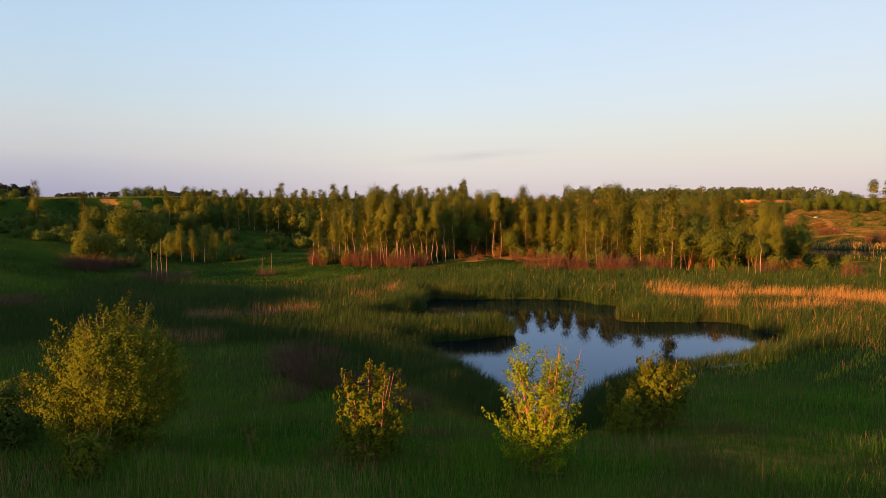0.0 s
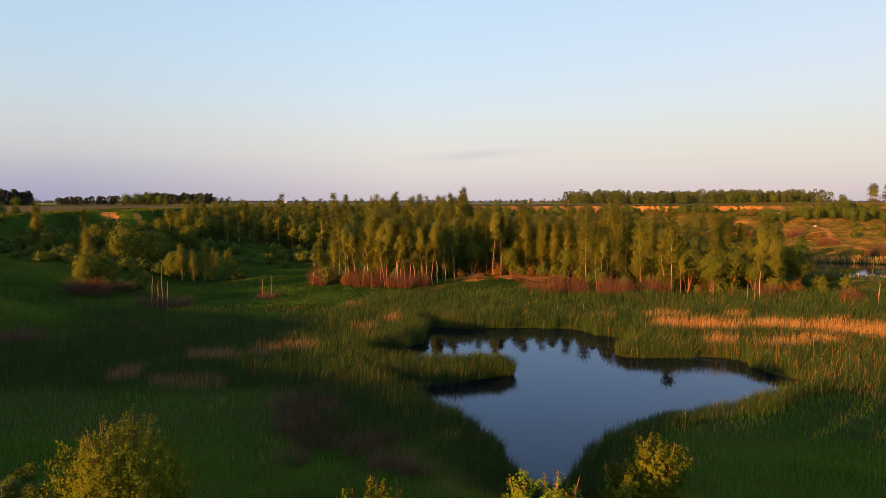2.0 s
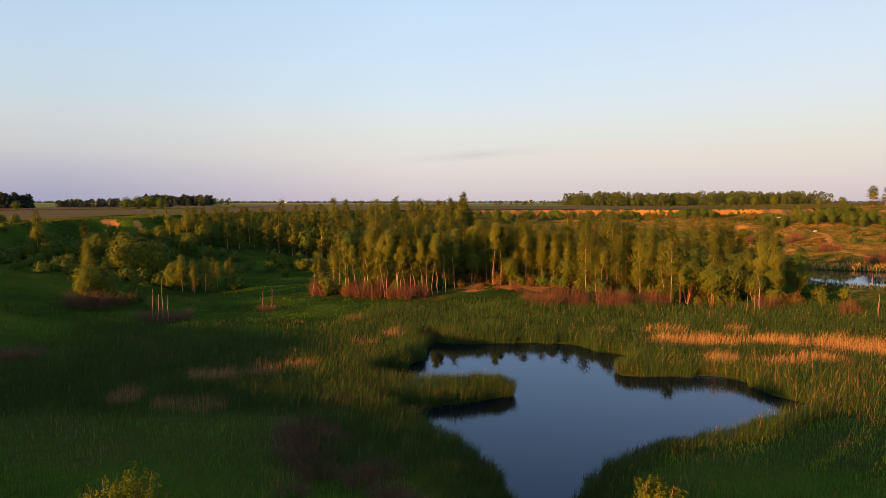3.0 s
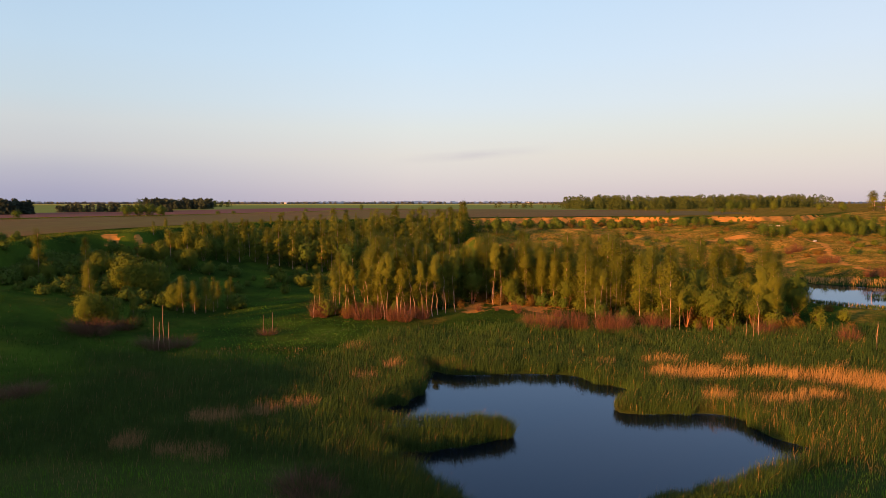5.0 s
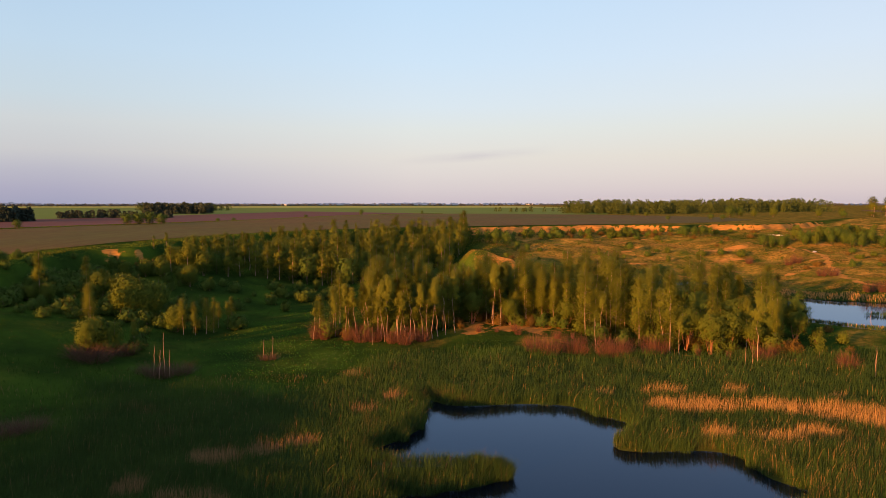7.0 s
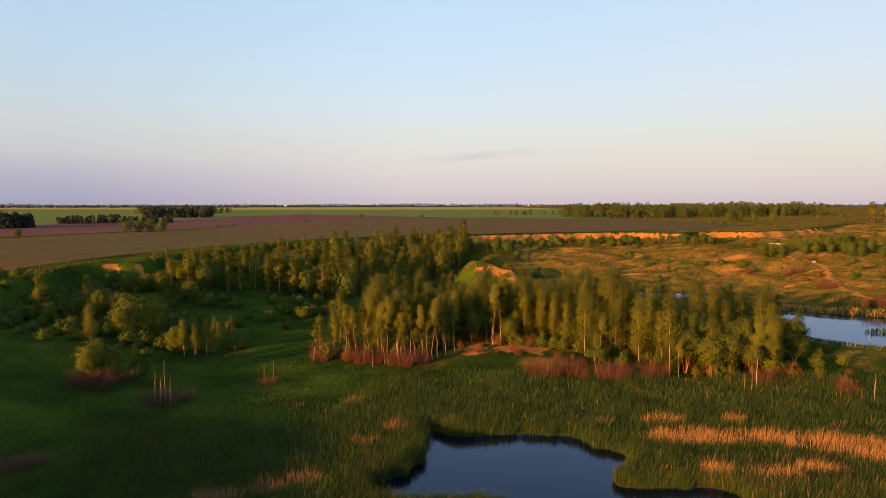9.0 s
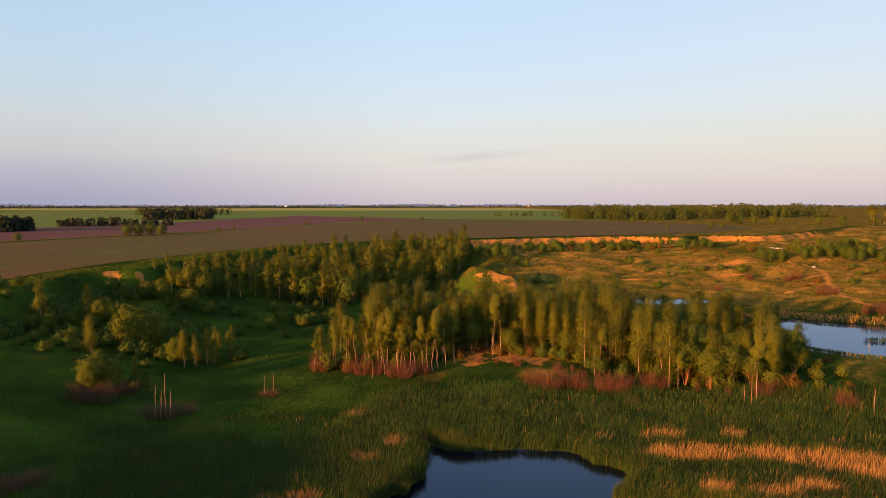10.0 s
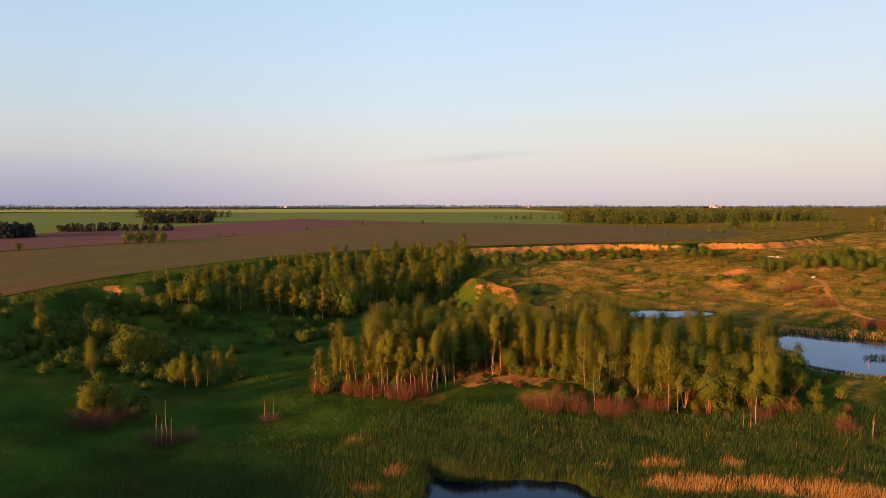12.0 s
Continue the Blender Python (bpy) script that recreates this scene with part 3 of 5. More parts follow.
field("field_4", [(-150, 1000), (200, 860), (240, 1460), (-300, 1460)], FIELD_YELLOW, "pale yellow crop field far away", 0.08, False)
field("field_7", [(-500, 1490), (900, 1490), (1300, 2700), (-480, 2700)], FIELD_YELLOW, "wide pale yellow-green field far away", 0.1, False)
field("field_5", [(-2600, 1550), (-300, 1560), (-500, 2600), (-3000, 2600)], FIELD_YELLOW, "far yellow-green field", 0.1, False)
field("field_6", [(390, 560), (700, 560), (900, 800), (520, 820)], FIELD_PLOUGH, "far bare earth field", 0.1, False)


# ---------------------------------------------------------------- trees and shrubs
def grow(rng, height, base, width, limbs, rise, droop, n_leaf, leaf, trunk_r, bend=0.03, stems=1, spread=0.0, shape=None, limb_r=0.3,
         tuft=0.35, sides=5, level=0.72):
    """Trunk and limb lines and leaf centres of one tree. base: share of the height below the crown; shape(h): the crown's profile."""
    lines, cents, sizes = [], [], []
    shape = shape or (lambda h: math.sin(math.pi * min(1.0, 0.18 + 0.86 * h)) ** 0.8)
    for k in range(stems):
        az = rng.uniform(0, math.tau)
        hgt = height * (1 if k == 0 else rng.uniform(level, 0.98))
        u = np.linspace(0, 1, 9)
        off = spread * hgt * rng.uniform(0.5, 1) if stems > 1 else 0
        sway = np.cumsum(rng.normal(0, bend * hgt / 5, (9, 2)), 0)
        sway -= sway[0]
        px = np.cos(az) * off * u ** 0.8 + sway[:, 0] + (rng.normal(0, 0.12) if stems > 1 else 0)
        py = np.sin(az) * off * u ** 0.8 + sway[:, 1] + (rng.normal(0, 0.12) if stems > 1 else 0)
        pts = np.stack([px, py, hgt * u - 0.15 * (u == 0)], 1)
        r = trunk_r * (1 if stems == 1 else 0.6)
        thin = [0, 3, 8] if sides == 3 else list(range(9))
        lines.append((pts[thin], (r * (1 - u) ** 0.8 + 0.006 + 0.25 * r * (u == 0))[thin]))
        for _ in range(limbs):
            h = rng.uniform(0, 1) ** 0.9
            at = base + (1 - base) * h * 0.97
            p = np.array([np.interp(at, u, pts[:, i]) for i in range(3)])
            length = width * shape(h) * rng.uniform(0.65, 1.15)
            th = rng.uniform(0, math.tau)
            ang = radians(rise + 18 * h + rng.normal(0, 8))
            w = np.linspace(0, 1, 5)[:, None]
            d = np.array([math.cos(th) * math.cos(ang), math.sin(th) * math.cos(ang), math.sin(ang)])
            lp = p + d * length * w + np.array([0, 0, -droop * length]) * w ** 2.2
            lp = lp + rng.normal(0, 0.04 * length, lp.shape) * w
            if sides > 4 or rng.uniform() < (0.5 if sides == 4 else 0.25):
                keep = [0, 2, 4] if sides < 5 else [0, 1, 2, 3, 4]
                lines.append((lp[keep], (limb_r * r * (1 - w[:, 0] * 0.9) * (0.5 + 0.5 * length / width) * 0.7 + 0.004)[keep]))
            m = max(3, int(n_leaf / (limbs * stems)))
            q = rng.uniform(0.25, 1.05, m)
            c = np.stack([np.interp(q, w[:, 0], lp[:, i]) for i in range(3)], 1)
            c += rng.normal(0, tuft * width * 0.3, (m, 3)) * [1, 1, 0.8]
            c[:, 2] -= np.abs(rng.normal(0, droop * 0.5 * length, m))
            cents.append(c)
            sizes.append(np.full(m, leaf))
    big = tubes(lines[:1], max(sides, 4))
    rest = tubes(lines[1:], 3 if sides < 5 else 4)
    v, f = np.vstack([big[0], rest[0]]), np.vstack([big[1], rest[1] + len(big[0])])
    return (v, f), np.vstack(cents), np.concatenate(sizes)


def mass(rng, r, mid, half, n):
    """Leaf centres of a lumpy rounded mass."""
    d = rng.normal(size=(n, 3))
    d /= np.linalg.norm(d, axis=1)[:, None]
    a, b, c = rng.uniform(0, math.tau, 3)
    lump = 1 + 0.17 * np.sin(d[:, 0] * 7 + a) * np.sin(d[:, 1] * 6 + d[:, 2] * 5 + b) + 0.11 * np.sin(d[:, 2] * 11 + d[:, 0] * 9 + c)
    return d * (lump * rng.uniform(0.12, 1, n) ** 0.3)[:, None] * [r, r, half] + [0, 0, mid]


def tree(name, label, category, bark_mat, leaf_mat, seed, group="", trunk_label="", **kw):
    rng = np.random.RandomState(seed)
    fill = kw.pop("fill", None)
    (v, f), c, s = grow(rng, **kw)
    if fill:
        c = np.vstack([c, mass(rng, *fill)])
        s = np.full(len(c), kw["leaf"])
    c = c[c[:, 2] > 0.05]
    s = s[:len(c)]
    root = tagged(new(name), label, category, group)
    part("trunk", mesh_of("trunk", v, [f], bark_mat, True), root, trunk_label)
    mid = np.array([0, 0, c[:, 2].mean()])
    out = (c - mid) * [1, 1, 0.5]
    out /= np.linalg.norm(out, axis=1)[:, None] + 1e-6
    lv, lf = leaves(c, s, rng, normal=out * 3.2, small=True)
    part("crown", mesh_of("crown", lv, [lf], leaf_mat), root)
    return root


PARK = pose(0, -300, -60)      # the models stand here until their copies are set
models = []


def model(ob):
    models.append(ob)
    ob.matrix_basis = PARK
    return ob


def place(ob, x, y, size=1.0, turn=None, rng=random, lean=0.0, sink=0.05, wide=1.0):
    turn = rng.uniform(0, 360) if turn is None else turn
    m = pose(x, y, ground_z(x, y) - sink, lean, 0, turn) @ Matrix.Diagonal((size * wide, size * wide, size, 1))
    return copy_thing(ob, m)


slim = lambda h: (1 - h) ** 0.55 * min(1, 0.35 + 2.4 * h)
cone = lambda h: (1 - h) ** 0.9 + 0.04
BIRCH_LABEL = "slender birch with pale trunk and green drooping crown"
birches = [model(tree("birch_tree", BIRCH_LABEL, "tree", BARK_BIRCH, LEAF_BIRCH, 20 + k, "birch belt", height=11, base=b, width=w, limbs=48,
                      rise=34, droop=0.5, n_leaf=4200, leaf=0.165, trunk_r=0.07, shape=slim, tuft=0.5, sides=4))
           for k, (b, w) in enumerate([(0.1, 3.0), (0.16, 2.4), (0.06, 3.2), (0.2, 2.8), (0.1, 2.3)])]
high_birches = [model(tree("birch_tree", "thin birch with long bare pale trunk and small crown", "tree", BARK_BIRCH, LEAF_BIRCH, 40 + k, "birch belt",
                           height=10, base=0.38, width=1.6, limbs=26, rise=36, droop=0.4, n_leaf=1700, leaf=0.175, trunk_r=0.055, shape=slim, bend=0.07, tuft=0.5, sides=4))
                for k in range(3)]
alders = [model(tree("alder_tree", "dark green leafy alder in the birch belt", "tree", BARK_BROWN, LEAF_DARK, 50 + k, "birch belt", height=9, base=0.1,
                     width=2.3, limbs=36, rise=20, droop=0.2, n_leaf=3000, leaf=0.2, trunk_r=0.09, tuft=0.5, sides=4)) for k in range(3)]
willows = [model(tree("willow_tree", "round green willow on several stems", "tree", BARK_BROWN, LEAF_WILLOW, 60 + k, "willows", height=6, base=0.06,
                      width=2.0, limbs=14, rise=26, droop=0.2, n_leaf=1400, leaf=0.2, trunk_r=0.09, stems=5, spread=0.3, tuft=0.5, sides=4, fill=(2.3, 3.3, 2.5, 2000))) for k in range(3)]
high_willows = [model(tree("willow_tree", "spreading green willow on several bare reddish stems", "tree", BARK_RED, LEAF_WILLOW, 65 + k, "willows", height=6, base=0.34,
                           width=1.8, limbs=14, rise=26, droop=0.1, n_leaf=1500, leaf=0.18, trunk_r=0.085, stems=7, spread=0.34, tuft=0.5, sides=4, fill=(2.3, 4.2, 1.8, 2000))) for k in range(3)]
far_trees = [model(tree("birch_tree", "green birch of the wood under the plateau", "tree", BARK_BIRCH, LEAF_BIRCH, 120 + k, "wood under the rim", height=11, base=b, width=w,
                        limbs=32, rise=28, droop=0.5, n_leaf=1000, leaf=0.36, trunk_r=0.09, shape=slim, tuft=0.5, sides=3)) for k, (b, w) in enumerate([(0.05, 2.9), (0.12, 2.4), (0.04, 3.2)])]
far_round = [model(tree("willow_tree", "round leafy tree of the wood under the plateau", "tree", BARK_BROWN, m, 125 + k, "wood under the rim", height=7.5, base=0.05, width=2.4,
                        limbs=14, rise=26, droop=0.2, n_leaf=350, leaf=0.37, trunk_r=0.09, stems=4, spread=0.28, tuft=0.5, sides=3, fill=(2.6, 4.0, 3.2, 580))) for k, m in enumerate([LEAF_WILLOW, LEAF_DARK])]
spruces = [model(tree("spruce_tree", "dark pointed young spruce among birches", "tree", BARK_BROWN, LEAF_SPRUCE, 70, "birch belt", height=9, base=0.04,
                      width=2.0, limbs=60, rise=-4, droop=0.15, n_leaf=3000, leaf=0.2, trunk_r=0.09, shape=cone, bend=0.01, tuft=0.3, sides=4))]
shrubs = [model(tree("green_shrub", "low green shrub on the grass", "shrub", BARK_BROWN, LEAF_WILLOW, 80 + k, "shrubs", height=2.2, base=0.03, width=1.1,
                     limbs=8, rise=30, droop=0.15, n_leaf=160, leaf=0.22, trunk_r=0.03, stems=4, spread=0.4, tuft=0.6, sides=3, fill=(1.2, 0.95, 0.95, 320))) for k in range(3)]
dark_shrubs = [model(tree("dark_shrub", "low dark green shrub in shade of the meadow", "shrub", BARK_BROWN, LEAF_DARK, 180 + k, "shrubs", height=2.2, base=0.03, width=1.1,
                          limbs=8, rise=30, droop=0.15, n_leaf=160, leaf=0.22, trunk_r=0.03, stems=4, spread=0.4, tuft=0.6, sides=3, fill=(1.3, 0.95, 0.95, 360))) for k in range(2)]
russet = [model(tree("russet_shrub", "low rust-brown shrub on the sandy slope", "shrub", BARK_BROWN, LEAF_RUSSET, 85, "shrubs", height=1.8, base=0.03, width=1.2,
                     limbs=7, rise=30, droop=0.1, n_leaf=140, leaf=0.18, trunk_r=0.03, stems=4, spread=0.4, tuft=0.6, sides=3, fill=(1.3, 0.7, 0.75, 380)))]


def twigs(rng, n, height, radius, width):
    """Upright fan of thin bare twigs with side shoots: verts and triangles."""
    th, r = rng.uniform(0, math.tau, n), radius * 0.55 * np.sqrt(rng.uniform(0, 1, n))
    o = np.stack([np.cos(th) * r, np.sin(th) * r, np.full(n, -0.1)], 1)
    h = height * rng.uniform(0.35, 1.0, n) ** 1.2 * (1 - 0.8 * (r / radius) ** 2)
    out = rng.uniform(0.15, 0.75, n) * radius
    tip = o + np.stack([np.cos(th) * out, np.sin(th) * out, h], 1) + rng.normal(0, 0.12 * radius, (n, 3)) * [1, 1, 0.3]
    q = rng.uniform(0.3, 0.75, n)[:, None]
    o2 = o + (tip - o) * q
    tip2 = o2 + (tip - o) * 0.45 + rng.normal(0, 0.16 * height, (n, 3)) * [1, 1, 0.3]
    a, b = np.vstack([o, o2]), np.vstack([tip, tip2])
    ph = rng.uniform(0, math.pi, 2 * n)
    s = np.stack([np.cos(ph), np.sin(ph), 0 * ph], 1) * width * np.concatenate([np.ones(n), np.full(n, 0.7)])[:, None] * 0.5
    v = np.stack([a - s, a + s, b + s * 0.35, b - s * 0.35], 1).reshape(-1, 3)
    return v, np.arange(2 * n)[:, None] * 4 + [0, 1, 2, 3]


def osier(name, label, mat, seed, n, height, radius, width, group):
    v, f = twigs(np.random.RandomState(seed), n, height, radius, width)
    return tagged(new(name, mesh_of(name, v, [f], mat)), label, "shrub", group)


red_osiers = [model(osier("bare_willow_shrub", "bare reddish-brown willow shrub at the marsh edge", TWIG_RED, 90 + k, 260, 2.9, 1.5, 0.03, "red willow shrubs")) for k in range(3)]
dark_osiers = [model(osier("dark_bare_shrub", "dark purple-brown bare shrub in the marsh", TWIG_DARK, 95 + k, 520, 1.6, 1.8, 0.016, "dark shrubs")) for k in range(2)]


def snag(seed, height, stems):
    rng = np.random.RandomState(seed)
    root = tagged(new("dead_birch"), "dead bare birch stems bleached pale in the marsh", "dead tree", "dead birches")
    for k in range(stems):
        u = np.linspace(0, 1, 7)
        h = height * (1 if k == 0 else rng.uniform(0.5, 0.95))
        p = np.stack([rng.normal(0, 0.35) * stems / 3 + np.cumsum(rng.normal(0, 0.05, 7)), rng.normal(0, 0.3) + np.cumsum(rng.normal(0, 0.05, 7)), h * u - 0.1], 1)
        lines = [(p, 0.036 * (1 - u * 0.8) + 0.008)]
        for _ in range(4):
            q = rng.uniform(0.4, 0.95)
            at = np.array([np.interp(q, u, p[:, i]) for i in range(3)])
            d = np.array([rng.normal(), rng.normal(), 2.0])
            d *= rng.uniform(0.15, 0.45) / np.linalg.norm(d)
            lines.append((np.array([at, at + d * 0.5, at + d]), np.array([0.012, 0.008, 0.004])))
        v, f = tubes(lines, 5)
        part("stem", mesh_of("stem", v, [f], BARK_DEAD, True), root)
    return root


snags = [model(snag(100, 5.0, 3)), model(snag(101, 3.2, 2)), model(snag(102, 4.0, 1))]
rnd = random.Random(5)


def scatter(area, n, gap, seed, keep=None):
    """n places in an area, at least gap apart."""
    r = random.Random(seed)
    pts = np.array(area, float)
    lo, hi = pts.min(0), pts.max(0)
    got = []
    for _ in range(n * 40):
        p = (r.uniform(lo[0], hi[0]), r.uniform(lo[1], hi[1]))
        if inside(np.array([p[0]]), np.array([p[1]]), pts)[0] and all((p[0] - q[0]) ** 2 + (p[1] - q[1]) ** 2 > gap * gap for q in got):
            if keep is None or keep(*p):
                got.append(p)
        if len(got) >= n:
            break
    return got


# the birch belt behind the pond
BELT = [(-20, 103), (-8, 102), (5, 111), (18, 110), (24, 100), (33, 94), (47, 93), (56, 99), (58, 108), (45, 118), (25, 128), (5, 131), (-10, 126), (-20, 113)]
for x, y in scatter(BELT, 165, 2.3, 1):
    ob = rnd.choices([birches, high_birches, alders, high_willows, spruces], [8 - 3 * (x > 34), 1.5, 2.5, 0.6 + 7 * (x > 34), 0.4 * (x > 20)])[0]
    size = rnd.uniform(0.84, 1.14) * (0.9 if x > 38 else 1.0) * (0.75 if x < -13 else 1.0)
    if line_distance(np.array([x]), np.array([y]), FRONT_LINE, False)[0] < 6:
        size *= 0.86
    place(rnd.choice(ob), x, y, size, rng=rnd)
for k, (x, y) in enumerate(scatter([(-1, 106), (5, 111.5), (18, 110.5), (24, 103), (27, 107), (17, 117), (3, 117)], 18, 2.0, 14)):
    place(birches[k % 5], x, y, rnd.uniform(0.78, 1.02), rng=rnd)
for x, y, size in [(40, 119, 1.05), (44, 117, 1.0), (47, 120, 1.1), (51, 116, 1.0), (54, 113, 0.95), (36, 122, 1.1), (57, 111, 0.85)]:
    place(rnd.choice(birches + alders), x, y, size, rng=rnd)
# stems in front of the belt
for x, y, s in [(-9.5, 101, 1.0), (-8.6, 100.4, 1.05), (-7.6, 101.2, 1.1), (-6.4, 100.6, 1.0), (-5.2, 101.5, 1.15), (-4.2, 100.3, 0.95), (-3.2, 101, 0.9),
                (-2.6, 100.2, 0.85), (-10.6, 102, 1.1), (-15.5, 102.5, 0.8), (-14.6, 103, 0.85), (-13.8, 102.4, 0.8), (8.5, 110, 1.05), (9.6, 109.6, 1.0),
                (-11.6, 101.2, 0.95), (-7.0, 99.8, 0.9), (-5.8, 99.6, 0.8), (-1.6, 101.6, 0.95), (-0.8, 102.8, 1.0), (-12.4, 102.2, 0.8), (-9, 99.7, 0.75), (-17, 103.2, 0.7), (0.4, 104, 1.0), (2, 105.5, 1.05)]:
    place(rnd.choice(high_birches), x, y, s, rng=rnd, lean=rnd.uniform(-6, 6))
for ob, x, y, s in [(high_birches[0], 22.0, 94, 0.72), (birches[1], 32.4, 92.6, 1.1), (birches[3], 29.6, 98, 0.98), (high_birches[1], 33.4, 91.6, 0.6), (high_birches[0], -20.2, 101.5, 0.62),
                    (high_birches[2], 42.3, 87, 0.98), (high_willows[0], 38, 92, 1.0), (high_willows[1], 41, 93.5, 1.05), (high_willows[2], 35.5, 94.5, 1.1), (high_willows[1], 48.5, 96, 0.85),
                    (high_willows[0], 44, 99, 1.2), (high_willows[2], 40.5, 103, 1.25)]:
    place(ob, x, y, s, rng=rnd)

# bare reddish brush among the front stems
for x, y in scatter([(-21, 101.5), (-8, 99.5), (-1, 100), (2, 105), (-4, 106), (-16, 106)], 24, 1.2, 9) + scatter([(34, 89), (47, 88), (48, 91), (34, 92)], 6, 1.1, 10) + scatter([(4, 107), (18, 106), (24, 97), (33, 91), (31, 90), (22, 94), (16, 103), (5, 105)], 9, 1.5, 12):
    place(rnd.choice(red_osiers), x, y, rnd.uniform(0.3, 0.9) * (0.75 if x > 3 else 1.0), rng=rnd, wide=rnd.uniform(0.5, 0.9))

# undergrowth between the trunks
for x, y in scatter([(-20, 102), (-8, 101), (5, 110), (18, 109), (24, 99), (33, 93), (50, 92), (54, 99), (36, 101), (26, 107), (16, 116), (3, 116), (-12, 109)], 105, 1.5, 8):
    place(rnd.choices(shrubs + russet + dark_shrubs, [2, 2, 2, 3, 2, 2])[0], x, y, rnd.uniform(0.5, 1.3), rng=rnd)

# low bushes in the grass beside the farther pond
for k, (x, y, size) in enumerate([(49, 93, 0.9), (51, 96, 0.7), (53.5, 92, 0.8), (56, 97, 1.0), (58.5, 93, 0.6), (61, 99, 0.9), (55, 88, 0.7), (60, 104, 0.8), (64, 108, 0.7)]):
    place((russet + shrubs)[k % 4], x, y, size, rng=rnd)

# the wood under the left rim
WOOD = [(-82, 162), (-72, 152), (-58, 152), (-48, 166), (-26, 168), (-18, 186), (0, 200), (8, 235), (9, 262), (0, 271), (-12, 267), (-37, 252), (-54, 232), (-70, 210), (-81, 182)]
for x, y in scatter(WOOD, 295, 3.0, 2, lambda x, y: lookup([x], [y])[2][0] > 0.8 and not (-84 < x < -69 and 140 < y < 160)):
    ob = rnd.choices([far_trees, far_round], [6, 3 + 5 * (x < -45)])[0]
    high = lookup([x], [y])[2][0] < 6
    place(rnd.choice(ob), x, y, rnd.uniform(0.75, 1.15) * (0.8 if x < -45 else 1) * (0.45 if high else 1), rng=rnd)

# single trees of the left meadow
for ob, x, y, s in [(birches[4], -69.6, 112.4, 0.84), (alders[0], -69.2, 113.2, 0.55), (willows[1], -67.2, 111, 0.62), (willows[0], -69.5, 110.5, 0.55), (willows[2], -71.5, 112, 0.5),
                    (birches[1], -64.5, 118, 0.7), (willows[1], -62.2, 118.5, 0.95), (willows[2], -60, 120, 0.85), (alders[1], -63, 121, 0.6),
                    (birches[2], -55.2, 101.8, 0.57), (birches[0], -55.8, 102.3, 0.5), (shrubs[0], -60.8, 105.5, 1.2), (shrubs[1], -67.2, 118, 1.3), (alders[2], -53.5, 108, 0.5),
                    (willows[0], -52.2, 108.6, 1.3), (willows[2], -50.6, 109.5, 1.2), (willows[1], -49.0, 111, 1.15), (willows[2], -54.2, 110, 0.85),
                    (willows[2], -46.4, 85.2, 0.85), (willows[1], -44.4, 87, 0.72), (willows[0], -47.2, 86.4, 0.6), (birches[3], -42.2, 88.5, 0.4),
                    (birches[3], -41, 102.6, 0.54), (willows[1], -42.6, 103.8, 0.78), (birches[1], -40.2, 104.6, 0.46), (birches[0], -39.4, 103.4, 0.44), (birches[3], -38.4, 105.4, 0.53),
                    (birches[2], -37.6, 106.6, 0.42), (birches[4], -39.6, 112.4, 0.47), (birches[0], -38.2, 110.4, 0.42), (birches[1], -37.2, 114.2, 0.45), (birches[3], -36.4, 110, 0.44),
                    (willows[0], -71.2, 146.5, 0.66), (willows[2], -67.2, 147.8, 0.72), (willows[1], -64.8, 149.6, 0.8), (willows[0], -62.6, 146.4, 0.75), (willows[2], -55.1, 142.4, 0.85), (willows[1], -57.5, 144.2, 0.72),
                    (willows[0], -50.7, 142, 0.5), (willows[1], -66, 160.5, 1.05), (willows[2], -63.2, 164, 1.15), (willows[0], -61, 158, 1.0), (high_birches[2], -51.6, 174.5, 1.0),
                    (russet[0], -70.4, 152.6, 1.5), (russet[0], -68.6, 153.4, 1.8), (russet[0], -67, 152.6, 1.4), (shrubs[2], -53, 112, 1.3), (shrubs[1], -30, 140, 1.2), (shrubs[2], -36, 145, 1.4),
                    (shrubs[0], -25, 150, 1.2), (shrubs[1], -14, 140, 1.3), (shrubs[2], -31, 128, 1.0), (willows[0], -31, 160, 0.5)]:
    place(ob, x, y, s, rng=rnd)
for i, (x, y, s) in enumerate([(-46, 83, 1.5), (-44, 82, 1.4), (-42.5, 86, 1.2), (-36, 80, 1.2), (-33, 81, 1.2), (-34.5, 78.8, 1.0), (-40, 58, 1.2), (-38.5, 60, 1.1), (-24, 89, 0.8),
                               (-8.6, 37.4, 0.9), (-7.4, 36, 0.9), (-6.6, 34.2, 0.7), (-4.4, 33.4, 0.7), (-9.2, 40.6, 1.0), (-8.0, 39.6, 1.0), (-2.6, 31.2, 0.7), (-7.0, 38.2, 0.9), (-3.4, 34.4, 0.7),
                               (-7.6, 32, 0.6), (-1.4, 30, 0.6)]):
    place(dark_osiers[i % 2], x, y, s, rng=rnd)
